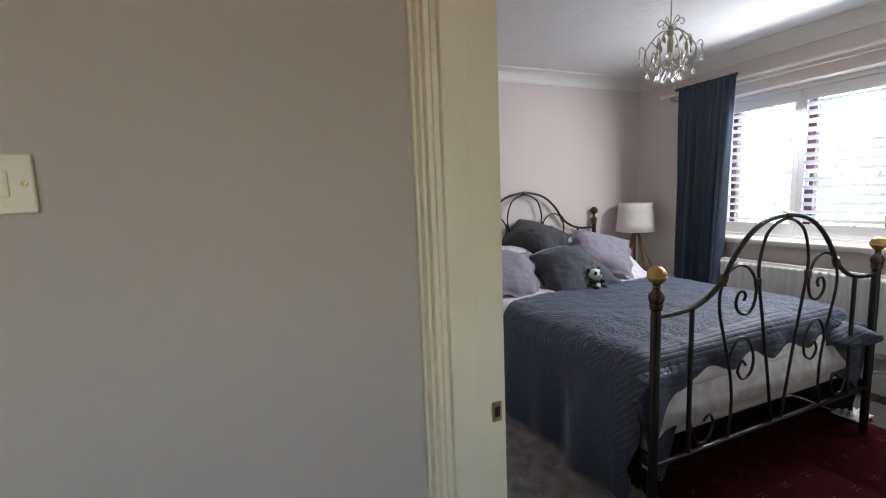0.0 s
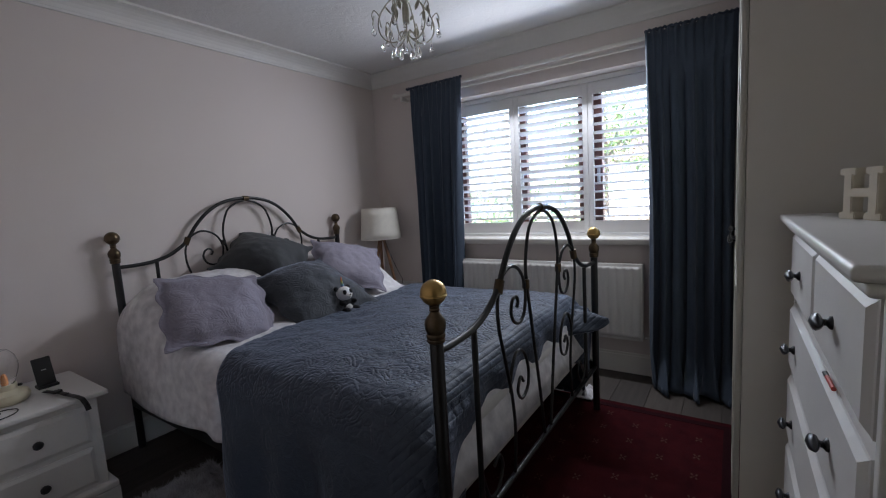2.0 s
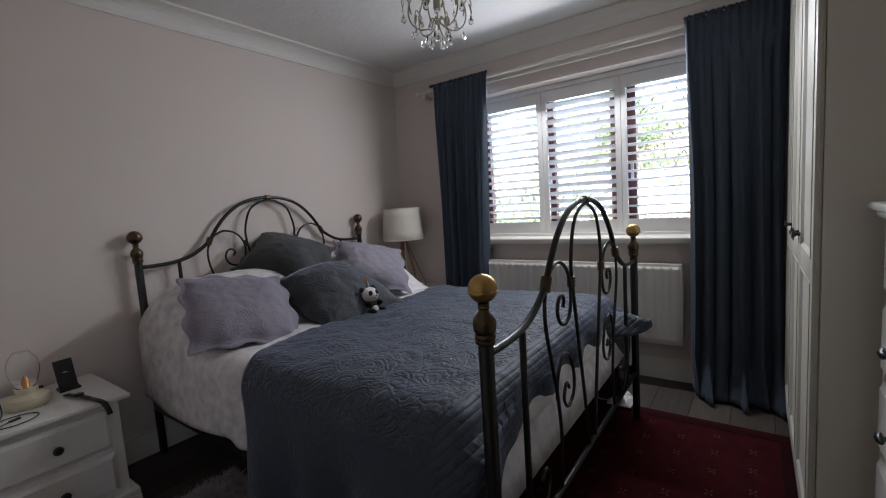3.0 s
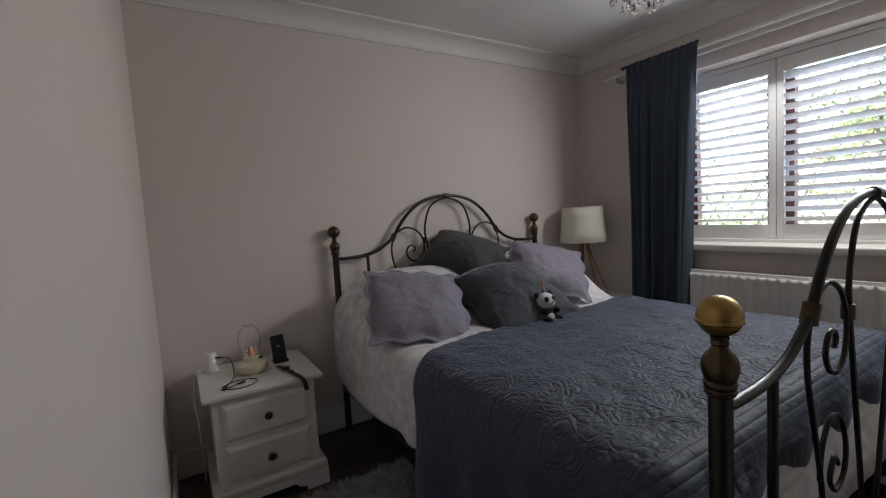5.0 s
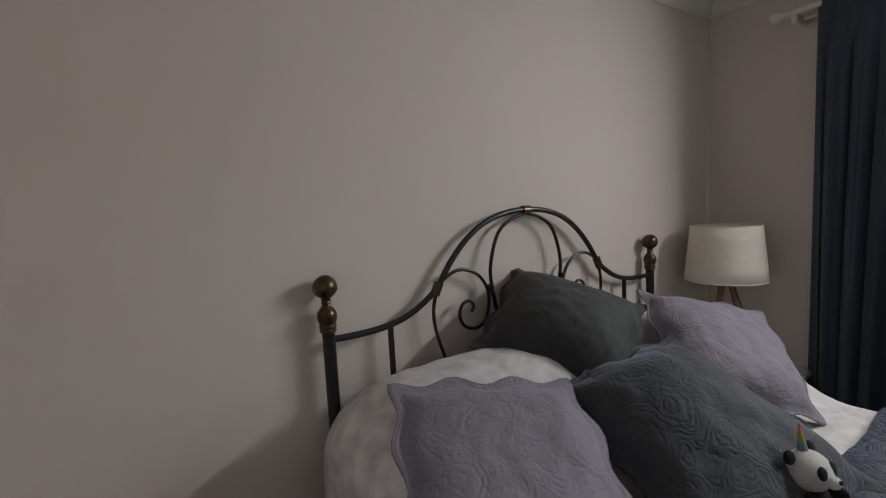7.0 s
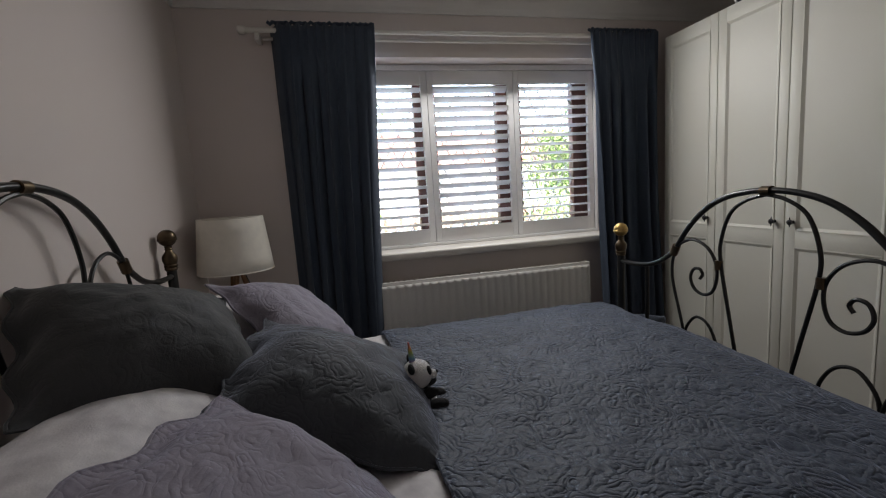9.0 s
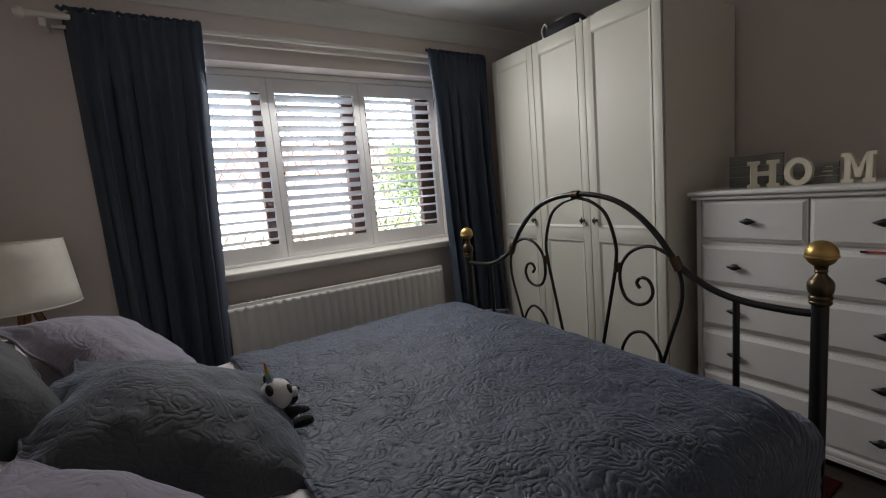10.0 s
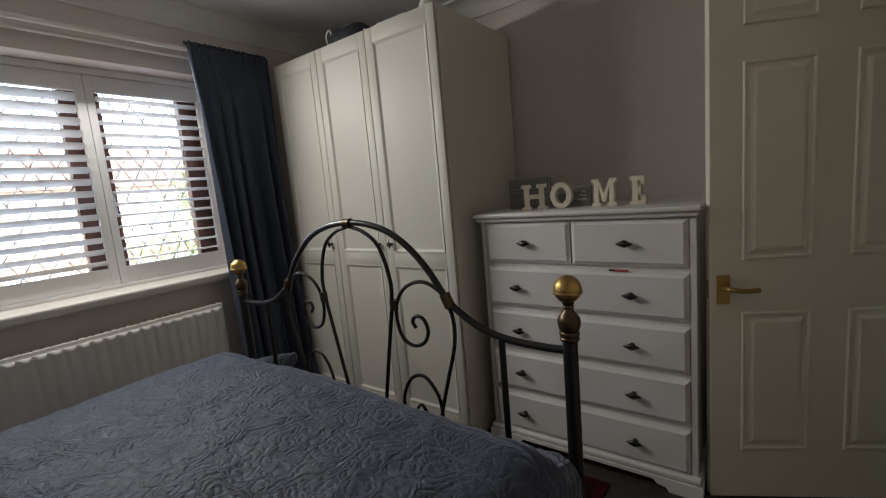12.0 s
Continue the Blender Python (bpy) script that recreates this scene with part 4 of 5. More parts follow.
# ---- bedside tables and what stands on them ----
def knob(parent, x, y, z, material, r=0.017):
    part("knob", lathe([(0, 0), (r * 0.45, 0), (r * 0.4, r * 0.7), (r * 0.95, r * 1.0), (r, r * 1.35), (r * 0.7, r * 1.75), (0, r * 1.85)], 16, (x, y, z), m=pose(0, 0, 0, 90)), material, parent, "dark round knob", True)


def drawer_front(parent, x0, x1, yf, z0, z1, material, depth=0.018, slope=0.02):
    """A raised drawer front with sloped edges, facing north or south by the sign of depth."""
    b = bmesh.new()
    s = 1 if depth > 0 else -1
    loops = []
    for ins, d in ((0.0, -abs(depth) * 3), (0.0, abs(depth) * 0.35), (slope * 0.25, abs(depth) * 0.45), (slope, abs(depth))):
        y = yf + s * d
        loops.append([b.verts.new((x, y, z)) for x, z in ((x0 + ins, z0 + ins), (x1 - ins, z0 + ins), (x1 - ins, z1 - ins), (x0 + ins, z1 - ins))])
    for a, c in zip(loops, loops[1:]):
        for k in range(4):
            b.faces.new((a[k], a[(k + 1) % 4], c[(k + 1) % 4], c[k]))
    b.faces.new(loops[-1])
    b.faces.new(loops[0][::-1])
    return part("drawer", b, material, parent)


def bedside(x0, x1, y0, y1, zt, label):
    t = thing("bedside_table", label, "bedside table", ((x0 + x1) / 2, (y0 + y1) / 2, 0), "bedside tables")
    part("top", block(x0, x1, y0, y1, zt - 0.022, zt, 0.006, 3), WHITE, t, "", True)
    bx0, bx1, by0, by1 = x0 + 0.035, x1 - 0.035, y0 + 0.035, y1 - 0.012
    part("body", block(bx0, bx1, by0, by1, 0.09, zt - 0.022, 0.003), WHITE, t)
    w = bx1 - bx0
    for z0, z1 in ((0.315, 0.478), (0.128, 0.293)):
        d = drawer_front(t, bx0 + 0.035, bx1 - 0.035, by0, z0, z1, WHITE, -0.014, 0.018)
        knob(d, (bx0 + bx1) / 2, by0 - 0.014, (z0 + z1) / 2, BLACKP)
    # plinth with a step moulding and shaped feet
    part("plinth_moulding", block(bx0 - 0.028, bx1 + 0.028, by0 - 0.028, by1, 0.078, 0.112, 0.010, 3), WHITE, t, "", True)
    ww = w + 0.056
    out = [(0, 0), (0.10, 0), (0.105, 0.02), (0.135, 0.028), (0.15, 0.045), (ww - 0.15, 0.045), (ww - 0.135, 0.028), (ww - 0.105, 0.02), (ww - 0.10, 0), (ww, 0), (ww, 0.079), (0, 0.079)]
    part("front_apron", prism(out, 0.02, pose(bx0 - 0.028, by0 - 0.028, 0)), WHITE, t)
    part("side_apron", block(bx0 - 0.028, bx0 - 0.01, by0 - 0.008, by1, 0, 0.079, 0.002), WHITE, t)
    part("side_apron", block(bx1 + 0.01, bx1 + 0.028, by0 - 0.008, by1, 0, 0.079, 0.002), WHITE, t)
    return t


bt = bedside(0.138, 0.632, 2.925, 3.40, 0.53, "white painted two-drawer bedside table with dark knobs")
copy_thing(bt, pose(2.795, 3.1625, 0))["label"] = "white painted bedside table under the tripod lamp"

# glass dome lamp
lamp2 = thing("dome_lamp", "small lamp with ivory base and clear glass dome", "table lamp", (0.365, 3.17, 0.53))
prof = [(0, 0.0), (0.060, 0.0), (0.070, 0.010), (0.074, 0.026), (0.068, 0.042), (0.045, 0.052), (0.036, 0.056), (0.036, 0.078), (0.030, 0.080), (0, 0.080)]
part("base", lathe(prof, 32, (0.365, 3.17, 0.53)), IVORY, lamp2, "", True)
prof = [(0.033, 0.080), (0.040, 0.105), (0.049, 0.135), (0.051, 0.165), (0.044, 0.195), (0.030, 0.215), (0.022, 0.224), (0.0, 0.226)]
o = part("dome", lathe(prof, 32, (0.365, 3.17, 0.53)), CLEAR, lamp2, "clear glass dome", True)
solid(o, 0.0015, -1)
o.visible_shadow = False
part("bulb_holder", lathe([(0, 0.08), (0.012, 0.08), (0.012, 0.10), (0.008, 0.118), (0, 0.125)], 14, (0.365, 3.17, 0.53)), FIL, lamp2, "amber bulb holder", True)
part("turn_switch", lathe([(0, 0), (0.006, 0), (0.006, 0.012), (0, 0.013)], 10, (0.40, 3.15, 0.598), m=pose(0, 0, 0, 90, 0, 60)), IRON, lamp2, "small dark switch", True)

dock = thing("phone_stand", "black upright wireless charging stand", "charging stand", (0.505, 3.235, 0.53))
part("foot", block(0.470, 0.543, 3.205, 3.265, 0.530, 0.542, 0.003), BLACKP, dock)
part("back_plate", block(-0.034, 0.034, -0.004, 0.004, 0, 0.125, 0.003, m=pose(0.505, 3.225, 0.54, -14, 0, 8)), BLACKP, dock)
part("mark", block(-0.008, 0.008, -0.0055, -0.0038, 0.068, 0.071, 0, m=pose(0.505, 3.225, 0.54, -14, 0, 8)), WHITEP, dock, "small pale mark")

plug = thing("socket_tower", "white plastic plug tower with cables", "power adapter", (0.205, 3.30, 0.53))
part("body", lathe([(0, 0), (0.032, 0), (0.030, 0.012), (0.025, 0.016), (0.024, 0.085), (0.020, 0.092), (0, 0.094)], 20, (0.205, 3.30, 0.53)), WHITEP, plug, "", True)
part("usb_plug", block(-0.006, 0.024, -0.006, 0.006, -0.004, 0.004, 0.002, m=pose(0.225, 3.285, 0.60, 0, 0, -25)), BLACKP, plug, "black cable plug")
part("usb_plug", block(-0.006, 0.020, -0.006, 0.006, -0.004, 0.004, 0.002, m=pose(0.226, 3.285, 0.575, 0, 0, -25)), WHITEP, plug, "white cable plug")

ZT = 0.534
cable = thing("charging_cable", "thin black charging cable coiled on the table", "cable", (0.26, 3.05, 0.53))
pts = [(0.245, 3.275, 0.60), (0.275, 3.255, 0.597), (0.288, 3.22, 0.57), (0.285, 3.16, ZT), (0.265, 3.08, ZT), (0.235, 3.02, ZT), (0.24, 2.985, ZT), (0.29, 2.965, ZT), (0.345, 2.985, ZT), (0.365, 3.03, ZT), (0.335, 3.065, ZT), (0.28, 3.07, ZT), (0.24, 3.045, ZT), (0.225, 3.01, ZT + 0.003), (0.25, 2.99, ZT + 0.005), (0.29, 3.02, ZT + 0.004)]
part("wire", tube(smooth_line(pts, 8), 0.0022, 6), BLACKP, cable, "", True)
part("connector", block(-0.022, 0.022, -0.008, 0.008, 0, 0.008, 0.002, m=pose(0.232, 3.005, 0.532, 0, 0, 75)), BLACKP, cable)
part("connector", block(-0.018, 0.018, -0.006, 0.006, 0, 0.007, 0.002, m=pose(0.30, 3.03, 0.532, 0, 0, 20)), BLACKP, cable)
wire2 = thing("white_flex", "white mains flex trailing behind the bedside table", "cable", (0.14, 3.3, 0.3))
part("wire", tube(smooth_line([(0.182, 3.305, 0.545), (0.15, 3.31, 0.545), (0.128, 3.30, 0.52), (0.118, 3.27, 0.42), (0.125, 3.22, 0.30), (0.13, 3.25, 0.12), (0.13, 3.28, 0.01)], 8), 0.003, 6), WHITEP, wire2, "", True)

watch = thing("wrist_watch", "black wrist watch lying over the table edge", "watch", (0.50, 3.04, 0.53))


def strap(u, v):
    p = [(0.475, 3.145, 0.536), (0.488, 3.10, 0.537), (0.500, 3.05, 0.541), (0.512, 2.99, 0.538), (0.525, 2.935, 0.537), (0.537, 2.915, 0.527), (0.546, 2.907, 0.500), (0.550, 2.903, 0.475)]
    q = u * (len(p) - 1)
    i = min(int(q), len(p) - 2)
    a = Vector(p[i]).lerp(Vector(p[i + 1]), q - i)
    return a + Vector((0.97, 0.24, 0)) * ((v - 0.5) * 0.020)


o = part("strap", sheet_of(strap, 24, 2), BLACKP, watch, "", True)
solid(o, 0.003, 1)
part("case", lathe([(0, 0), (0.017, 0), (0.018, 0.004), (0.016, 0.009), (0, 0.0095)], 24, (0.497, 3.06, 0.541)), BLACKP, watch, "", True)
part("dial", lathe([(0, 0), (0.013, 0), (0, 0.0006)], 20, (0.497, 3.06, 0.5506)), PEWTER, watch, "dark glossy dial", True)
part("buckle", block(-0.008, 0.008, -0.006, 0.006, 0, 0.004, 0.001, m=pose(0.512, 3.0, 0.541, 0, 0, -14)), PEWTER, watch, "steel buckle")

# tripod lamp
LX, LY = 2.775, 3.215
lamp = thing("table_lamp", "wooden tripod table lamp with white linen drum shade", "table lamp", (LX, LY, 0.53))
o = part("shade", sheet_of(lambda u, v: (LX + (0.175 - 0.027 * v) * math.cos(6.2832 * u), LY + (0.175 - 0.027 * v) * math.sin(6.2832 * u), 0.952 + 0.262 * v), 48, 4), SHADE, lamp, "white linen drum shade", True)
solid(o, 0.002)
for z, r in ((0.953, 0.175), (1.213, 0.148)):
    part("shade_ring", tube([(LX + r * math.cos(6.2832 * i / 40), LY + r * math.sin(6.2832 * i / 40), z) for i in range(41)], 0.003, 6), SHADE, lamp, "", True)
for k in range(3):
    a = radians(-75 + 120 * k)
    part("leg", tube([(LX + 0.018 * math.cos(a + 0.5), LY + 0.018 * math.sin(a + 0.5), 0.965), (LX + 0.115 * math.cos(a), LY + 0.115 * math.sin(a), 0.532)], 0.0135, 8, taper=0.011), LEGW, lamp, "", True)
part("collar", lathe([(0, 0.93), (0.03, 0.93), (0.03, 0.965), (0.012, 0.97), (0.012, 1.02), (0, 1.02)], 16, (LX, LY, 0)), LEGW, lamp, "", True)
part("bulb", lathe([(0, 1.02), (0.013, 1.022), (0.014, 1.04), (0.030, 1.07), (0.029, 1.095), (0, 1.115)], 16, (LX, LY, 0)), WHITEP, lamp, "frosted bulb", True)
part("flex", tube(smooth_line([(LX + 0.01, LY - 0.03, 0.94), (LX + 0.03, LY - 0.07, 0.80), (LX + 0.075, LY - 0.10, 0.66), (LX + 0.125, LY - 0.10, 0.58), (LX + 0.15, LY - 0.08, 0.535)], 8), 0.0025, 6), BLACKP, lamp, "thin dark flex", True)

# ---- chandelier ----
HX, HY = 1.64, 1.935
ch = thing("chandelier", "small cream metal chandelier with scrolls and glass drops", "chandelier", (HX, HY, CZ))
part("rod", tube([(HX, HY, 1.985), (HX, HY, CZ)], 0.0035, 8), CHALK, ch)
part("ceiling_rose", lathe([(0.0, CZ - 0.001), (0.045, CZ - 0.001), (0.045, CZ - 0.012), (0.015, CZ - 0.03), (0, CZ - 0.031)], 24, (HX, HY, 0)), CHALK, ch, "", True)
part("hub", lathe([(0, 2.155), (0.012, 2.158), (0.020, 2.17), (0.014, 2.19), (0.02, 2.20), (0.010, 2.215), (0, 2.22)], 16, (HX, HY, 0)), CHALK, ch, "", True)
part("lamp_holder", lathe([(0, 2.07), (0.016, 2.07), (0.017, 2.13), (0.012, 2.155), (0, 2.156)], 14, (HX, HY, 0)), CHALK, ch, "", True)
leaf_me = drop_me = None


def ring_pt(a, r, z):
    return (HX + r * math.cos(a), HY + r * math.sin(a), z)


for k in range(6):
    a = 6.2832 * k / 6 + 0.3
    arm = [ring_pt(a, 0.010, 2.185), ring_pt(a, 0.045, 2.185), ring_pt(a, 0.085, 2.150), ring_pt(a, 0.120, 2.095), ring_pt(a, 0.128, 2.045), ring_pt(a, 0.112, 2.005), ring_pt(a, 0.075, 1.985), ring_pt(a, 0.035, 1.995), ring_pt(a, 0.010, 2.02), ring_pt(a, 0.022, 2.035), ring_pt(a, 0.034, 2.022)]
    part("arm", tube(smooth_line(arm, 6), 0.0034, 6), CHALK, ch, "", True)
    top = [ring_pt(a, 0.010, 2.205), ring_pt(a, 0.030, 2.235), ring_pt(a, 0.052, 2.245), ring_pt(a, 0.064, 2.228), ring_pt(a, 0.055, 2.212), ring_pt(a, 0.044, 2.222)]
    part("scroll", tube(smooth_line(top, 6), 0.0026, 6), CHALK, ch, "", True)
    curl = [ring_pt(a, 0.120, 2.095), ring_pt(a, 0.142, 2.12), ring_pt(a, 0.155, 2.10), ring_pt(a, 0.15, 2.075)]
    part("side_curl", tube(smooth_line(curl, 6), 0.0026, 6), CHALK, ch, "", True)
    # metal leaves on the arm
    for r, z, tilt in ((0.125, 2.075, 10), (0.095, 2.125, 40), (0.146, 2.085, -15)):
        b = sheet_of(lambda u, v: ((v - 0.5) * 0.020 * math.sin(math.pi * min(u + 0.04, 1)) ** 0.7, 0.004 * math.cos((v - 0.5) * 3), -0.045 * u), 6, 4)
        bmesh.ops.transform(b, matrix=Matrix.Translation(ring_pt(a, r, z + 0.015)) @ pose(0, 0, 0, 0, 0, math.degrees(a) + 90) @ pose(0, 0, 0, tilt), verts=b.verts)
        solid(part("leaf", b, CHALK, ch, "", True), 0.0012)
    for r, z, s in ((0.150, 2.055, 1.0), (0.112, 1.985, 0.9), (0.052, 1.972, 1.15), (0.085, 2.05, 0.7)):
        rr = 0.0085 * s
        p = ring_pt(a + (0.25 if s == 0.7 else 0), r, z)
        if drop_me is None:
            b = lathe([(0, 0), (0.0018, -0.004), (0.004, -0.012), (0.0085, -0.026), (0.0075, -0.034), (0, -0.040)], 8)
            o = part("glass_drop", b, CLEAR, ch, "clear glass drop")
            drop_me = o.data
        else:
            o = link("glass_drop", drop_me, ch, "clear glass drop")
        o.matrix_basis = Matrix.Translation(p) @ Matrix.Diagonal((s * 1.35, s * 1.35, s * 1.15, 1))
        part("link", tube([p, (p[0], p[1], p[2] + 0.02)], 0.0008, 4), CHALK, ch)
o = link("glass_drop", drop_me, ch, "clear glass drop")
o.matrix_basis = Matrix.Translation((HX, HY, 1.975)) @ Matrix.Diagonal((1.1, 1.1, 1.1, 1))

# ---- wardrobe ----
wx0, wx1, wyf, wz = 1.648, 2.868, 0.645, 2.118
ward = thing("wardrobe", "tall off-white three-door wardrobe with panelled doors", "wardrobe", ((wx0 + wx1) / 2, 0.45, 0))
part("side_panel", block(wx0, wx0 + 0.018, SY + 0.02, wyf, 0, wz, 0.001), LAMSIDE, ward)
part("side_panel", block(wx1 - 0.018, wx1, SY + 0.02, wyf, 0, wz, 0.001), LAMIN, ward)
part("top_panel", block(wx0 + 0.018, wx1 - 0.018, SY + 0.02, wyf, wz - 0.02, wz - 0.001, 0.001), LAMIN, ward)
part("back_panel", block(wx0 + 0.018, wx1 - 0.018, SY + 0.02, SY + 0.03, 0.06, wz - 0.02), LAMIN, ward)
part("plinth", block(wx0 + 0.018, wx1 - 0.018, wyf - 0.04, wyf - 0.02, 0, 0.065), LAMIN, ward)
splits = (wx0, 2.088, 2.478, wx1)
for k in range(3):
    x0, x1 = splits[k] + 0.002, splits[k + 1] - 0.002
    z0, z1 = 0.068, wz - 0.003
    y0, y1 = wyf + 0.002, wyf + 0.020
    st = 0.048
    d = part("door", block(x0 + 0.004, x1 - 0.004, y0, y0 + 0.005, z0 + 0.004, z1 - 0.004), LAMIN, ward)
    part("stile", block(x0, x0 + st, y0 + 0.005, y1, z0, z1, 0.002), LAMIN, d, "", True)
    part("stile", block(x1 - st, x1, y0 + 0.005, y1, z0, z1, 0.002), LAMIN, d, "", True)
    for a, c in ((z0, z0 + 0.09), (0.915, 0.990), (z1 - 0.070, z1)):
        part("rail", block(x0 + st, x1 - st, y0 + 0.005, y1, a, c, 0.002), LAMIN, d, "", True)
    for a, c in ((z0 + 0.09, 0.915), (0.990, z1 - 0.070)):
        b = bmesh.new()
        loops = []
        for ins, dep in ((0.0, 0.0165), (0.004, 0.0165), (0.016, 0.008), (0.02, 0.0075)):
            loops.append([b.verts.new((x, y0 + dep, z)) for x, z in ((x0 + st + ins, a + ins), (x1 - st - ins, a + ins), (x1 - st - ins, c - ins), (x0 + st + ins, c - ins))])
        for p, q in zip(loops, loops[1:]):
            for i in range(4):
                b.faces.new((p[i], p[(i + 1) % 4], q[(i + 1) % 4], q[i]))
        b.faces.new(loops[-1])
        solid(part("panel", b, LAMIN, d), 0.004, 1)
    kx = {0: x1 - 0.040, 1: x0 + 0.044, 2: x0 + 0.048}[k]
    kb = lathe([(0, 0), (0.008, 0), (0.006, 0.012), (0.012, 0.018), (0.013, 0.026), (0, 0.032)], 8, (kx, y1, 1.032), m=pose(0, 0, 0, -90))
    for s in (-1, 1):
        tube([(kx, y1 + 0.022, 1.032), (kx, y1 + 0.022, 1.032 + s * 0.024)], 0.006, 6, bm=kb, taper=0.001)
        tube([(kx, y1 + 0.022, 1.032), (kx + s * 0.018, y1 + 0.022, 1.032)], 0.005, 6, bm=kb, taper=0.001)
    part("handle", kb, PEWTER, d, "dark pewter cross-shaped knob", True)

bag = thing("sports_bag", "black bag with white piping on top of the wardrobe", "bag", (2.36, 0.48, wz))
def bagf(u, v):
    a, e = 6.2832 * u, math.pi * (v - 0.5)
    return (2.36 + 0.155 * math.cos(a) * math.cos(e) ** 0.6, 0.48 + 0.11 * math.sin(a) * math.cos(e) ** 0.6, wz + 0.062 + 0.062 * math.sin(e) + 0.012 * math.sin(3 * a) * math.cos(e))
part("body", sheet_of(bagf, 36, 14), BAGB, bag, "", True)
for yo in (-0.03, 0.04):
    part("piping", tube([(2.36 + 0.145 * math.cos(t), 0.48 + yo, wz + 0.05 + 0.073 * math.sin(t)) for t in [math.pi * i / 16 for i in range(17)]], 0.007, 8), WHITEP, bag, "white piping", True)
part("strap", tube(smooth_line([(2.46, 0.56, wz + 0.01), (2.47, 0.575, wz + 0.08), (2.44, 0.57, wz + 0.11), (2.41, 0.57, wz + 0.02)], 6), 0.005, 6), WHITEP, bag, "grey strap", True)
vase = thing("white_vase", "white ceramic pot on top of the wardrobe", "vase", (1.79, 0.50, wz))
part("body", lathe([(0, 0), (0.04, 0), (0.055, 0.05), (0.035, 0.11), (0.022, 0.13), (0.045, 0.165), (0.04, 0.166), (0.018, 0.13), (0, 0.12)], 24, (1.79, 0.50, wz)), WHITE, vase, "", True)
cloth = thing("folded_linen", "folded white linen on top of the wardrobe", "linen", (1.90, 0.5, wz))
part("fold", block(1.85, 2.05, 0.40, 0.62, wz, wz + 0.028, 0.012, 3), SHEET, cloth, "", True)

# ---- chest of drawers ----
cx0, cx1, cyf, cz = 0.656, 1.582, 0.524, 1.160
chest = thing("chest_of_drawers", "white painted six-drawer chest with dark pewter knobs", "chest of drawers", ((cx0 + cx1) / 2, 0.33, 0))
part("top", block(cx0 - 0.012, cx1 + 0.018, SY + 0.02, cyf + 0.038, cz - 0.022, cz, 0.008, 3), WHITE, chest, "", True)
part("top_moulding", block(cx0 - 0.002, cx1 + 0.008, SY + 0.022, cyf + 0.022, cz - 0.042, cz - 0.022, 0.008, 3), WHITE, chest, "", True)
part("side_panel", block(cx0 + 0.008, cx0 + 0.03, SY + 0.022, cyf, 0.07, cz - 0.042, 0.003), WHITE, chest)
part("side_panel", block(cx1 - 0.03, cx1 - 0.008, SY + 0.022, cyf, 0.07, cz - 0.042, 0.003), WHITE, chest)
part("back_panel", block(cx0 + 0.03, cx1 - 0.03, SY + 0.022, SY + 0.032, 0.07, cz - 0.042), WHITE, chest)
part("carcass_front", block(cx0 + 0.03, cx1 - 0.03, cyf - 0.035, cyf - 0.012, 0.07, cz - 0.042), WHITE, chest)
part("plinth", block(cx0 - 0.005, cx1 + 0.005, SY + 0.022, cyf + 0.022, 0.055, 0.084, 0.010, 3), WHITE, chest, "", True)
ww = cx1 - cx0 + 0.02
out = [(0, 0), (0.12, 0), (0.13, 0.018), (0.165, 0.025), (0.18, 0.042), (ww - 0.18, 0.042), (ww - 0.165, 0.025), (ww - 0.13, 0.018), (ww - 0.12, 0), (ww, 0), (ww, 0.056), (0, 0.056)]
part("front_apron", prism(out, 0.02, pose(cx0 - 0.01, cyf + 0.008, 0)), WHITE, chest)
part("side_apron", block(cx0 - 0.01, cx0 + 0.01, SY + 0.03, cyf + 0.008, 0, 0.056, 0.002), WHITE, chest)
part("side_apron", block(cx1 - 0.01, cx1 + 0.01, SY + 0.03, cyf + 0.008, 0, 0.056, 0.002), WHITE, chest)


def pewter_knob(parent, x, y, z):
    b = lathe([(0, 0), (0.012, 0), (0.011, 0.004), (0.006, 0.008), (0.0055, 0.016)], 10, (x, y, z), m=pose(0, 0, 0, -90))
    o8 = bmesh.new()
    bmesh.ops.create_icosphere(o8, subdivisions=2, radius=1)
    for v in o8.verts:
        k = abs(v.co.x)
        v.co = Vector((x + v.co.x * 0.034, y + 0.021 + v.co.y * 0.011 * (1 - 0.55 * k), z + v.co.z * 0.016 * (1 - 0.75 * k)))
    join(b, o8)
    part("knob", b, PEWTER, parent, "dark pewter pointed knob", True)


dx0, dx1 = cx0 + 0.034, cx1 - 0.034
for i, zc in enumerate((1.020, 0.810, 0.600, 0.390, 0.180)):
    z0, z1 = zc - 0.0925, zc + 0.0925
    spans = ((dx0, 1.128), (1.136, dx1)) if i == 0 else ((dx0, dx1),)
    for a, c in spans:
        d = drawer_front(chest, a, c, cyf - 0.004, z0, z1, WHITE, 0.016, 0.016)
        if i == 0:
            pewter_knob(d, (a + c) / 2, cyf + 0.012, zc)
        else:
            for x in (0.893, 1.395):
                pewter_knob(d, x, cyf + 0.012, zc)
red = thing("pencil", "small red and black pencil caught above a drawer", "pencil", (0.93, cyf + 0.01, 0.91))
part("barrel", tube([(0.90, cyf + 0.008, 0.9085), (0.955, cyf + 0.009, 0.9085)], 0.004, 8), mat("red_paint", (0.5, 0.05, 0.04), 0.4), red, "", True)
part("cap", tube([(0.955, cyf + 0.009, 0.9085), (0.975, cyf + 0.0095, 0.9085)], 0.0042, 8), BLACKP, red, "", True)

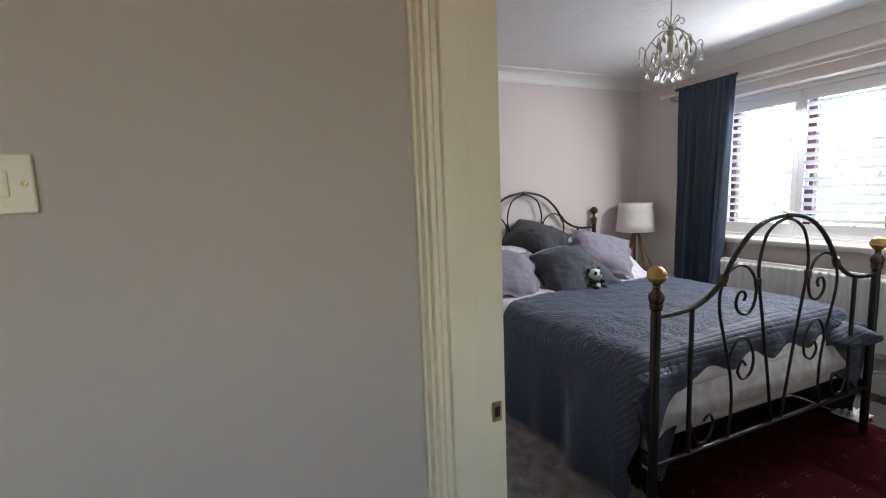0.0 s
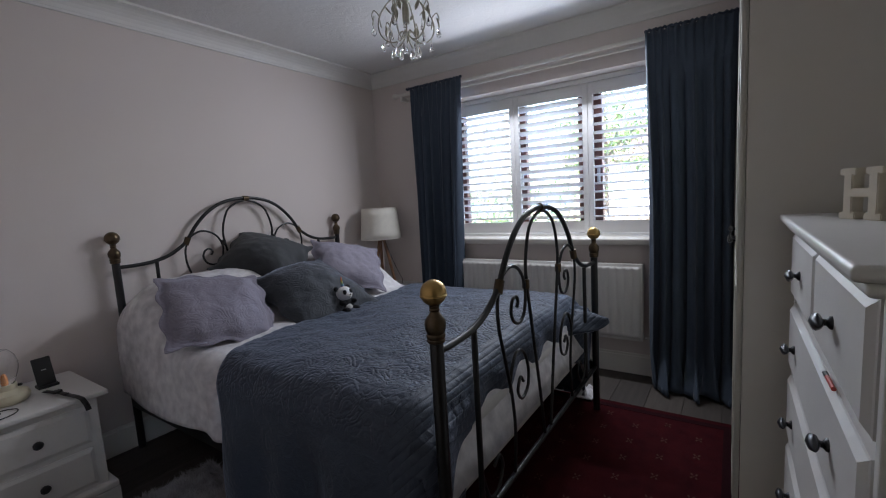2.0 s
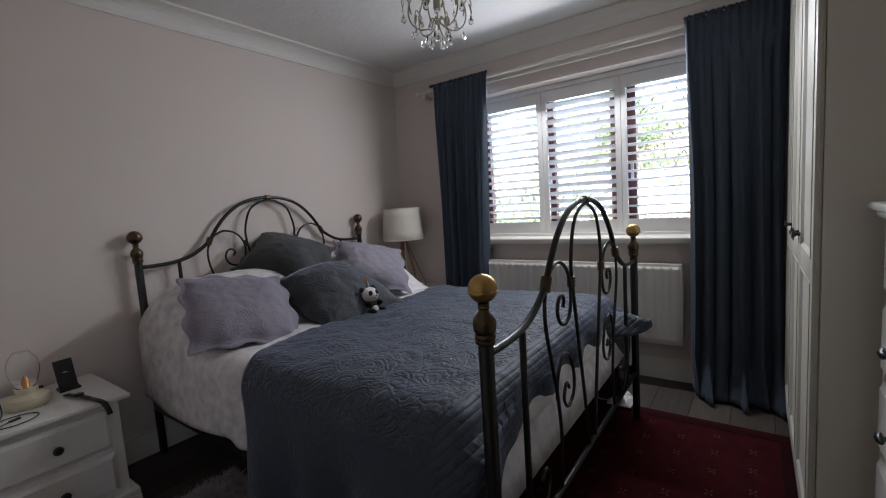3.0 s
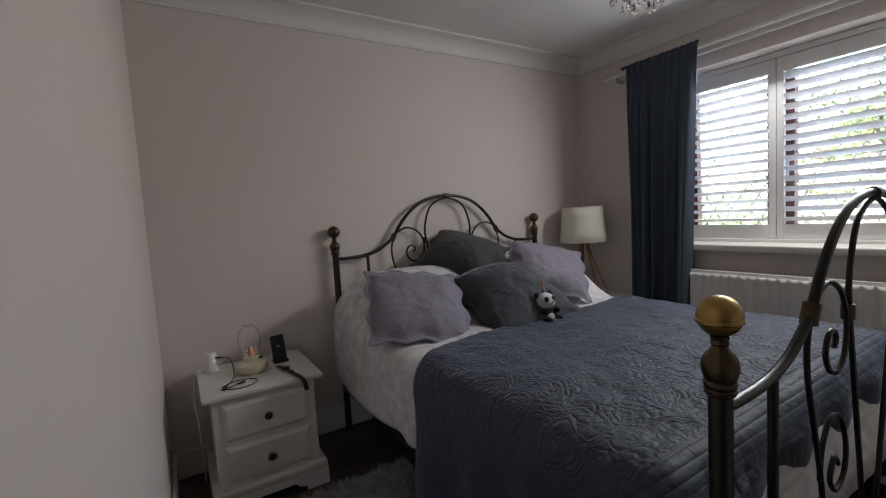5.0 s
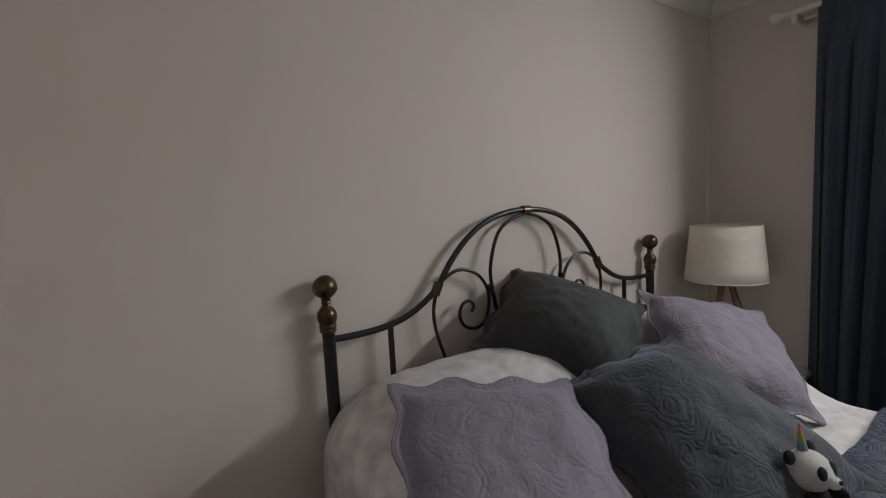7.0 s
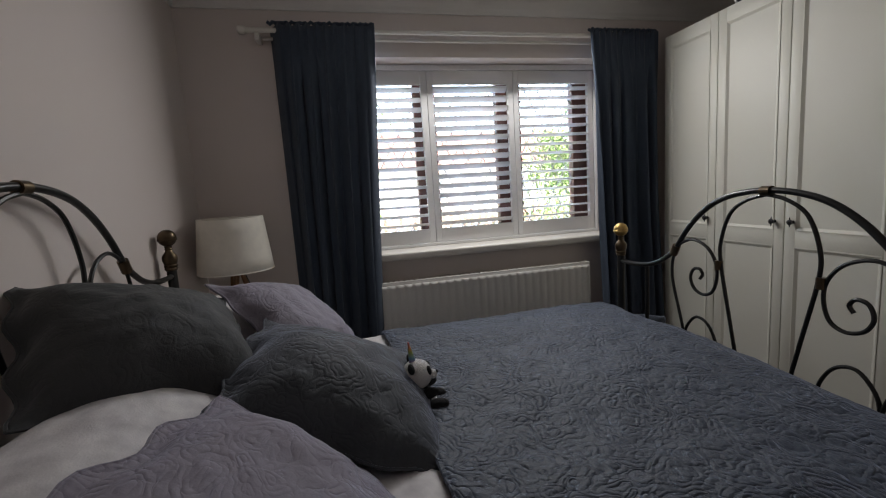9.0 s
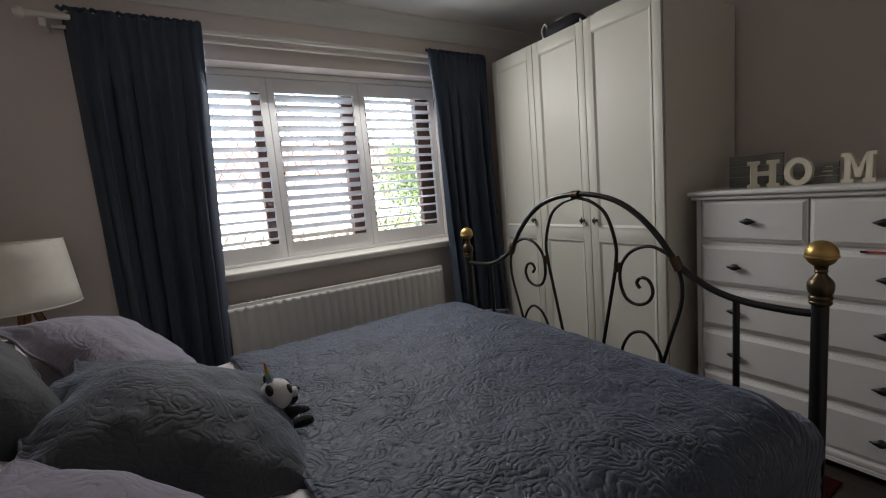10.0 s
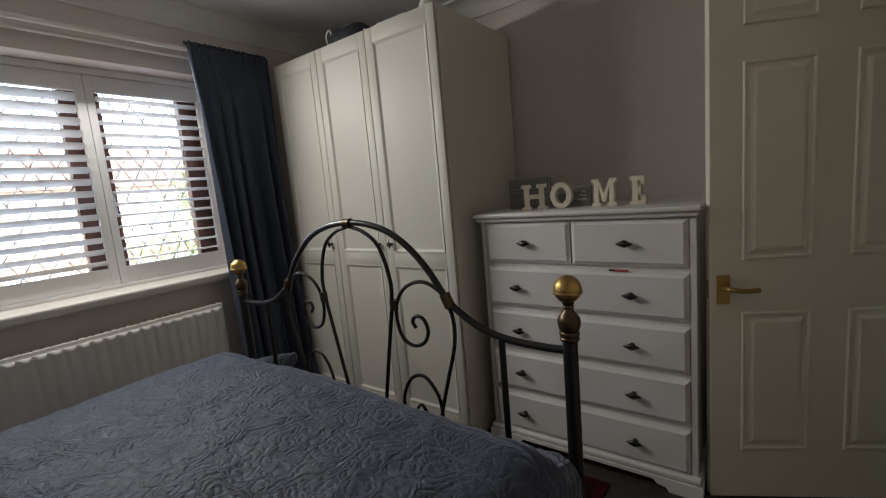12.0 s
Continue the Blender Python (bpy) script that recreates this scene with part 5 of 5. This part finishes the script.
# letters and signs on the chest
for ch_, x0, x1, y in (("H", 1.262, 1.378, 0.437), ("O", 1.166, 1.265, 0.372), ("M", 0.970, 1.075, 0.372), ("E", 0.855, 0.919, 0.372)):
    t0 = cz
    w, hgt = x1 - x0, 0.119
    if ch_ == "O":
        b = bmesh.new()
        n = 32
        rings = []
        for yy in (0, 0.028):
            for fr in (1.0, 0.54):
                rings.append([b.verts.new((w / 2 + w / 2 * fr * math.cos(6.2832 * i / n), yy, hgt / 2 + hgt / 2 * (fr if fr == 1 else 0.62) * math.sin(6.2832 * i / n))) for i in range(n)])
        for p, q in ((0, 1), (2, 3), (0, 2), (1, 3)):
            for i in range(n):
                b.faces.new((rings[p][i], rings[p][(i + 1) % n], rings[q][(i + 1) % n], rings[q][i]))
        bmesh.ops.transform(b, matrix=pose(x0, y, t0), verts=b.verts)
    else:
        k, q = 0.016, hgt - 0.016
        if ch_ == "H":
            half = [(0.0, 0.0), (0.046, 0.0), (0.046, k), (0.036, k), (0.036, 0.052), (w / 2, 0.052)]
            low_edge = half + [(w - x, z) for x, z in half[-2::-1]]
            up = [(0.0, hgt), (0.046, hgt), (0.046, q), (0.036, q), (0.036, 0.072), (w / 2, 0.072)]
            top_edge = up + [(w - x, z) for x, z in up[-2::-1]]
            out = low_edge + [(w, k), (w - 0.012, k), (w - 0.012, q), (w, q)] + top_edge[::-1] + [(0.0, q), (0.012, q), (0.012, k), (0.0, k)]
        elif ch_ == "M":
            half = [(0.0, 0.0), (0.040, 0.0), (0.040, k), (0.031, k), (0.031, 0.080), (w / 2 - 0.008, 0.020), (w / 2, 0.020)]
            low_edge = half + [(w - x, z) for x, z in half[-2::-1]]
            out = low_edge + [(w, k), (w - 0.010, k), (w - 0.010, q), (w, q), (w, hgt), (w - 0.030, hgt), (w / 2, 0.058), (0.030, hgt), (0.0, hgt), (0.0, q), (0.010, q), (0.010, k), (0.0, k)]
        else:
            # seen from the room the stem stands on the side of larger x
            out = [(w, 0), (w, k), (w - 0.010, k), (w - 0.010, q), (w, q), (w, hgt), (0.004, hgt), (0.004, hgt - 0.036), (0.016, hgt - 0.036), (0.024, hgt - 0.018), (w - 0.034, hgt - 0.018),
                   (w - 0.034, 0.070), (0.028, 0.070), (0.028, 0.082), (0.018, 0.082), (0.018, 0.042), (0.028, 0.042), (0.028, 0.054), (w - 0.034, 0.054), (w - 0.034, 0.018), (0.022, 0.018), (0.014, 0.036), (0.0, 0.036), (0.0, 0)]
        b = prism(out, 0.028, pose(x0, y, t0), 0.002)
    if ch_ == "H":
        # the first letter is turned towards the door
        bmesh.ops.transform(b, matrix=pose(x1, y + 0.028, 0, 0, 0, 28) @ Matrix.Translation((-x1, -y - 0.028, 0)), verts=b.verts)
    tagged(part("letter_" + ch_.lower(), b, LETTER), "cream wooden block letter " + ch_ + " standing on the chest", "letter", "wooden letters")


def plaque(x0, x1, y, z1, label):
    t = thing("wooden_sign", label, "sign", ((x0 + x1) / 2, y, cz))
    n = 3
    for k in range(n):
        za, zb = cz + (z1 - cz) * k / n, cz + (z1 - cz) * (k + 1) / n - 0.002
        part("board", block(x0, x1, y, y + 0.016, za, zb, 0.002), GREYW, t)
    return t


p1 = plaque(1.305, 1.53, 0.28, 1.312, "grey-washed wooden plank sign propped on the chest")
p2 = plaque(1.107, 1.285, 0.29, 1.254, "smaller grey-washed wooden sign behind the letters")
for k in range(3):
    part("lettering", block(1.125, 1.170 - 0.01 * k, 0.305, 0.3075, 1.190 + 0.018 * k, 1.196 + 0.018 * k), LETTER, p2, "pale unreadable lettering")

# ---- rugs ----
rug = thing("rug", "dark red patterned wool rug under the foot of the bed", "rug", (1.7, 1.1, 0))
part("field", block(0.98, 2.535, 0.62, 1.72, 0.001, 0.009, 0.003), RUGRED, rug)
b = bmesh.new()
for x0, x1, y0, y1 in ((1.02, 2.495, 0.66, 0.70), (1.02, 2.495, 1.64, 1.68), (1.02, 1.06, 0.70, 1.64), (2.455, 2.495, 0.70, 1.64)):
    block(x0, x1, y0, y1, 0.0085, 0.0105, 0, bm=b)
part("border_band", b, RUGDARK, rug, "dark border band")
b = bmesh.new()
for i in range(8):
    for j in range(6):
        x, y = 1.18 + i * 0.16 + 0.08 * (j % 2), 0.80 + j * 0.145
        if x > 2.40:
            continue
        # a small butterfly of four dabs about a knot
        for q, (ox, oy, s) in enumerate(((0, 0, 0.003), (-0.012, -0.009, 0.0045), (0.012, -0.009, 0.0045), (-0.012, 0.009, 0.0045), (0.012, 0.009, 0.0045))):
            block(-s * 1.4, s * 1.4, -s * 0.7, s * 0.7, 0.0085, 0.0102 + 0.0003 * q, 0, bm=b, m=pose(x + ox, y + oy, 0.0, 0, 0, 25 * (1 if ox * oy > 0 else -1)))
o = part("motif", b, RUGPALE, rug, "small pale woven motifs")
o["kind"] = "stuff"

shag = thing("shag_rug", "mid grey shaggy rug beside the bed", "rug", (0.5, 2.0, 0))
part("backing", block(0.10, 0.98, 1.15, 2.86, 0.0, 0.012, 0.004), SHAG, shag)
rnd = random.Random(5)
vs, fs = [], []
for i in range(26000):
    x, y = rnd.uniform(0.10, 0.98), rnd.uniform(1.15, 2.86)
    a = rnd.uniform(0, 6.283)
    # tufts lean together in loose locks
    a = 5.0 * noise.noise((x * 9, y * 9, 3)) + 0.35 * a
    l, w = rnd.uniform(0.026, 0.055), rnd.uniform(0.0022, 0.004)
    lean = rnd.uniform(0.3, 1.1)
    dx, dy = math.cos(a), math.sin(a)
    z0 = 0.011
    tip = (x + dx * l * lean, y + dy * l * lean, z0 + l * (1.25 - lean) * 0.8)
    k = len(vs)
    vs += [(x - dy * w, y + dx * w, z0), (x + dy * w, y - dx * w, z0), (x + dx * w * 1.5, y + dy * w * 1.5, z0 + 0.004), tip]
    fs += [(k, k + 1, k + 3), (k + 1, k + 2, k + 3), (k + 2, k, k + 3)]
me = bpy.data.meshes.new("pile")
me.from_pydata(vs, [], fs)
me.materials.append(SHAG)
o = link("pile", me, shag)
o["kind"] = "stuff"

# white cloth on the floor
rag = thing("white_cloth", "crumpled white cloth lying on the floor", "cloth", (2.56, 1.42, 0))
o = part("folds", sheet_of(lambda u, v: (2.46 + 0.16 * u, 1.36 + 0.13 * v, 0.02 + 0.04 * abs(noise.noise((u * 4, v * 4, 2))) * math.sin(math.pi * u) * math.sin(math.pi * v) * 3), 20, 20), SHEET, rag, "", True, 90)
solid(o, 0.004, 1)

# ---- outside the window ----
GZ = -0.17
structure("ground", block(EX + 0.3, 90, -60, 70, GZ - 0.2, GZ), PAVE, "ground", "pale paved drive outside the window")
structure("ground_behind", block(-60, EX + 0.3, -60, 70, GZ - 0.2, GZ - 0.004), PAVE, "ground", "paved ground round the house")

fence = thing("picket_fence", "weathered wooden picket fence across the drive", "fence", (9.5, 1.0, GZ))
for z in (0.25, 0.75):
    part("rail", block(9.50, 9.54, -7.0, 8.0, GZ + z, GZ + z + 0.08, 0.005), FENCEW, fence)
pm = None
for k in range(96):
    y = -7.0 + k * 0.157
    if pm is None:
        b = prism([(0, 0), (0.085, 0), (0.085, 0.95), (0.0425, 1.02), (0, 0.95)], 0.018, pose(0, 0, 0, 0, 0, 90))
        o = part("picket", b, FENCEW, fence)
        pm = o.data
    else:
        o = link("picket", pm, fence)
    o.matrix_basis = pose(9.50, y, GZ + 0.03 + random.uniform(-0.01, 0.01))


def leaves(c, r, n, seed, size=0.09):
    rnd = random.Random(seed)
    vs, fs = [], []
    cl = [(Vector(c) + Vector((rnd.gauss(0, r[0] * 0.5), rnd.gauss(0, r[1] * 0.5), rnd.gauss(0, r[2] * 0.45))), rnd.uniform(0.18, 0.42)) for _ in range(46)]
    for i in range(n):
        cc, cr = rnd.choice(cl)
        p = cc + Vector((rnd.gauss(0, cr), rnd.gauss(0, cr), rnd.gauss(0, cr * 0.8)))
        d = Vector((rnd.uniform(-1, 1), rnd.uniform(-1, 1), rnd.uniform(-1, 0.6))).normalized()
        s = d.orthogonal().normalized()
        sz = size * rnd.uniform(0.6, 1.3)
        k = len(vs)
        vs += [p, p + d * sz * 0.5 + s * sz * 0.3, p + d * sz, p + d * sz * 0.5 - s * sz * 0.3]
        fs.append((k, k + 1, k + 2, k + 3))
    me = bpy.data.meshes.new("crown")
    me.from_pydata([tuple(v) for v in vs], [], fs)
    me.materials.append(LEAF)
    return me


def tree(x, y, h, r, n, seed, label):
    t = thing("tree", label, "tree", (x, y, GZ), "garden trees")
    rnd = random.Random(seed)
    b = tube(smooth_line([(x, y, GZ), (x + 0.05, y + 0.03, GZ + h * 0.3), (x - 0.04, y, GZ + h * 0.62), (x + 0.02, y, GZ + h * 0.9)], 5), 0.11, 8, taper=0.03)
    for k in range(7):
        a, z = rnd.uniform(0, 6.28), GZ + h * rnd.uniform(0.3, 0.7)
        tube(smooth_line([(x, y, z), (x + math.cos(a) * r * 0.4, y + math.sin(a) * r * 0.4, z + h * 0.12), (x + math.cos(a) * r * 0.85, y + math.sin(a) * r * 0.85, z + h * 0.2)], 4), 0.04, 6, bm=b, taper=0.01)
    part("trunk", b, BARK, t, "", True)
    link("crown", leaves((x, y, GZ + h * 0.68), (r, r, h * 0.33), n, seed + 1), t)
    return t


tree(12.5, 3.6, 4.6, 1.7, 9000, 11, "leafy green garden tree beyond the fence")
tree(13.0, -4.6, 3.0, 1.7, 9000, 21, "tall leafy green tree beyond the fence")
tree(11.8, 9.0, 4.2, 1.7, 8000, 31, "bushy green tree beyond the fence")
hedge = thing("shrub", "dense green shrub in front of the fence", "shrub", (8.4, -2.2, GZ))
link("leaves", leaves((8.4, -2.4, GZ + 0.75), (0.7, 1.6, 0.6), 7000, 41, 0.07), hedge)
part("stem", tube([(8.4, -2.2, GZ), (8.42, -2.25, GZ + 0.7)], 0.05, 8, taper=0.02), BARK, hedge)
hedge2 = thing("shrub", "low green shrub near the house window", "shrub", (7.2, 4.6, GZ))
link("leaves", leaves((7.2, 4.6, GZ + 0.8), (0.8, 1.3, 0.7), 7000, 51, 0.07), hedge2)
part("stem", tube([(7.2, 4.6, GZ), (7.22, 4.62, GZ + 0.7)], 0.05, 8, taper=0.02), BARK, hedge2)

house = thing("house", "pale rendered house with tiled roof across the road", "house", (24, 0, GZ))
FARGLASS = mat("far_window_glass", (0.30, 0.33, 0.36), 0.08, scale=1, bump=0.0)
HREND = mat("house_render", (0.62, 0.58, 0.52), 0.9, (0.54, 0.5, 0.44), scale=2, bump=0.3)
part("wall", block(20, 28, -9, 7, GZ, GZ + 2.6), HREND, house)
b = bmesh.new()
v = [b.verts.new(p) for p in ((19.6, -9.4, GZ + 2.6), (28.4, -9.4, GZ + 2.6), (28.4, 7.4, GZ + 2.6), (19.6, 7.4, GZ + 2.6), (24, -9.4, GZ + 4.6), (24, 7.4, GZ + 4.6))]
for f in ((0, 1, 4), (3, 5, 2), (0, 4, 5, 3), (1, 2, 5, 4), (0, 3, 2, 1)):
    b.faces.new([v[i] for i in f])
part("roof", b, ROOF, house)
for y in (-6, -2, 2.5):
    w = part("window", block(19.96, 20.02, y, y + 1.4, GZ + 0.95, GZ + 2.1), TRIM, house)
    part("window_pane", block(19.95, 19.962, y + 0.08, y + 1.32, GZ + 1.03, GZ + 2.02), FARGLASS, w)
part("door", block(19.96, 20.03, 0.4, 1.35, GZ, GZ + 2.05, 0.01), TRIM, house)

# ---- floor boards ----
pl = None
row = 0
y = SY
while y < NY - 0.01:
    w = min(0.19, NY - y)
    x = WX - 0.2 - (0.55 * row) % 1.2
    while x < EX:
        a, c = max(x, 0.0 if not (0.11 < y < 1.0) else -0.2), min(x + 1.2, EX)
        if c - a > 0.05:
            part("plank", block(a + 0.0008, c - 0.0008, y + 0.0008, y + w - 0.0008, -0.012, 0.0, 0.0012, 1), FLOORW, floor)
        x += 1.2
    y += 0.19
    row += 1
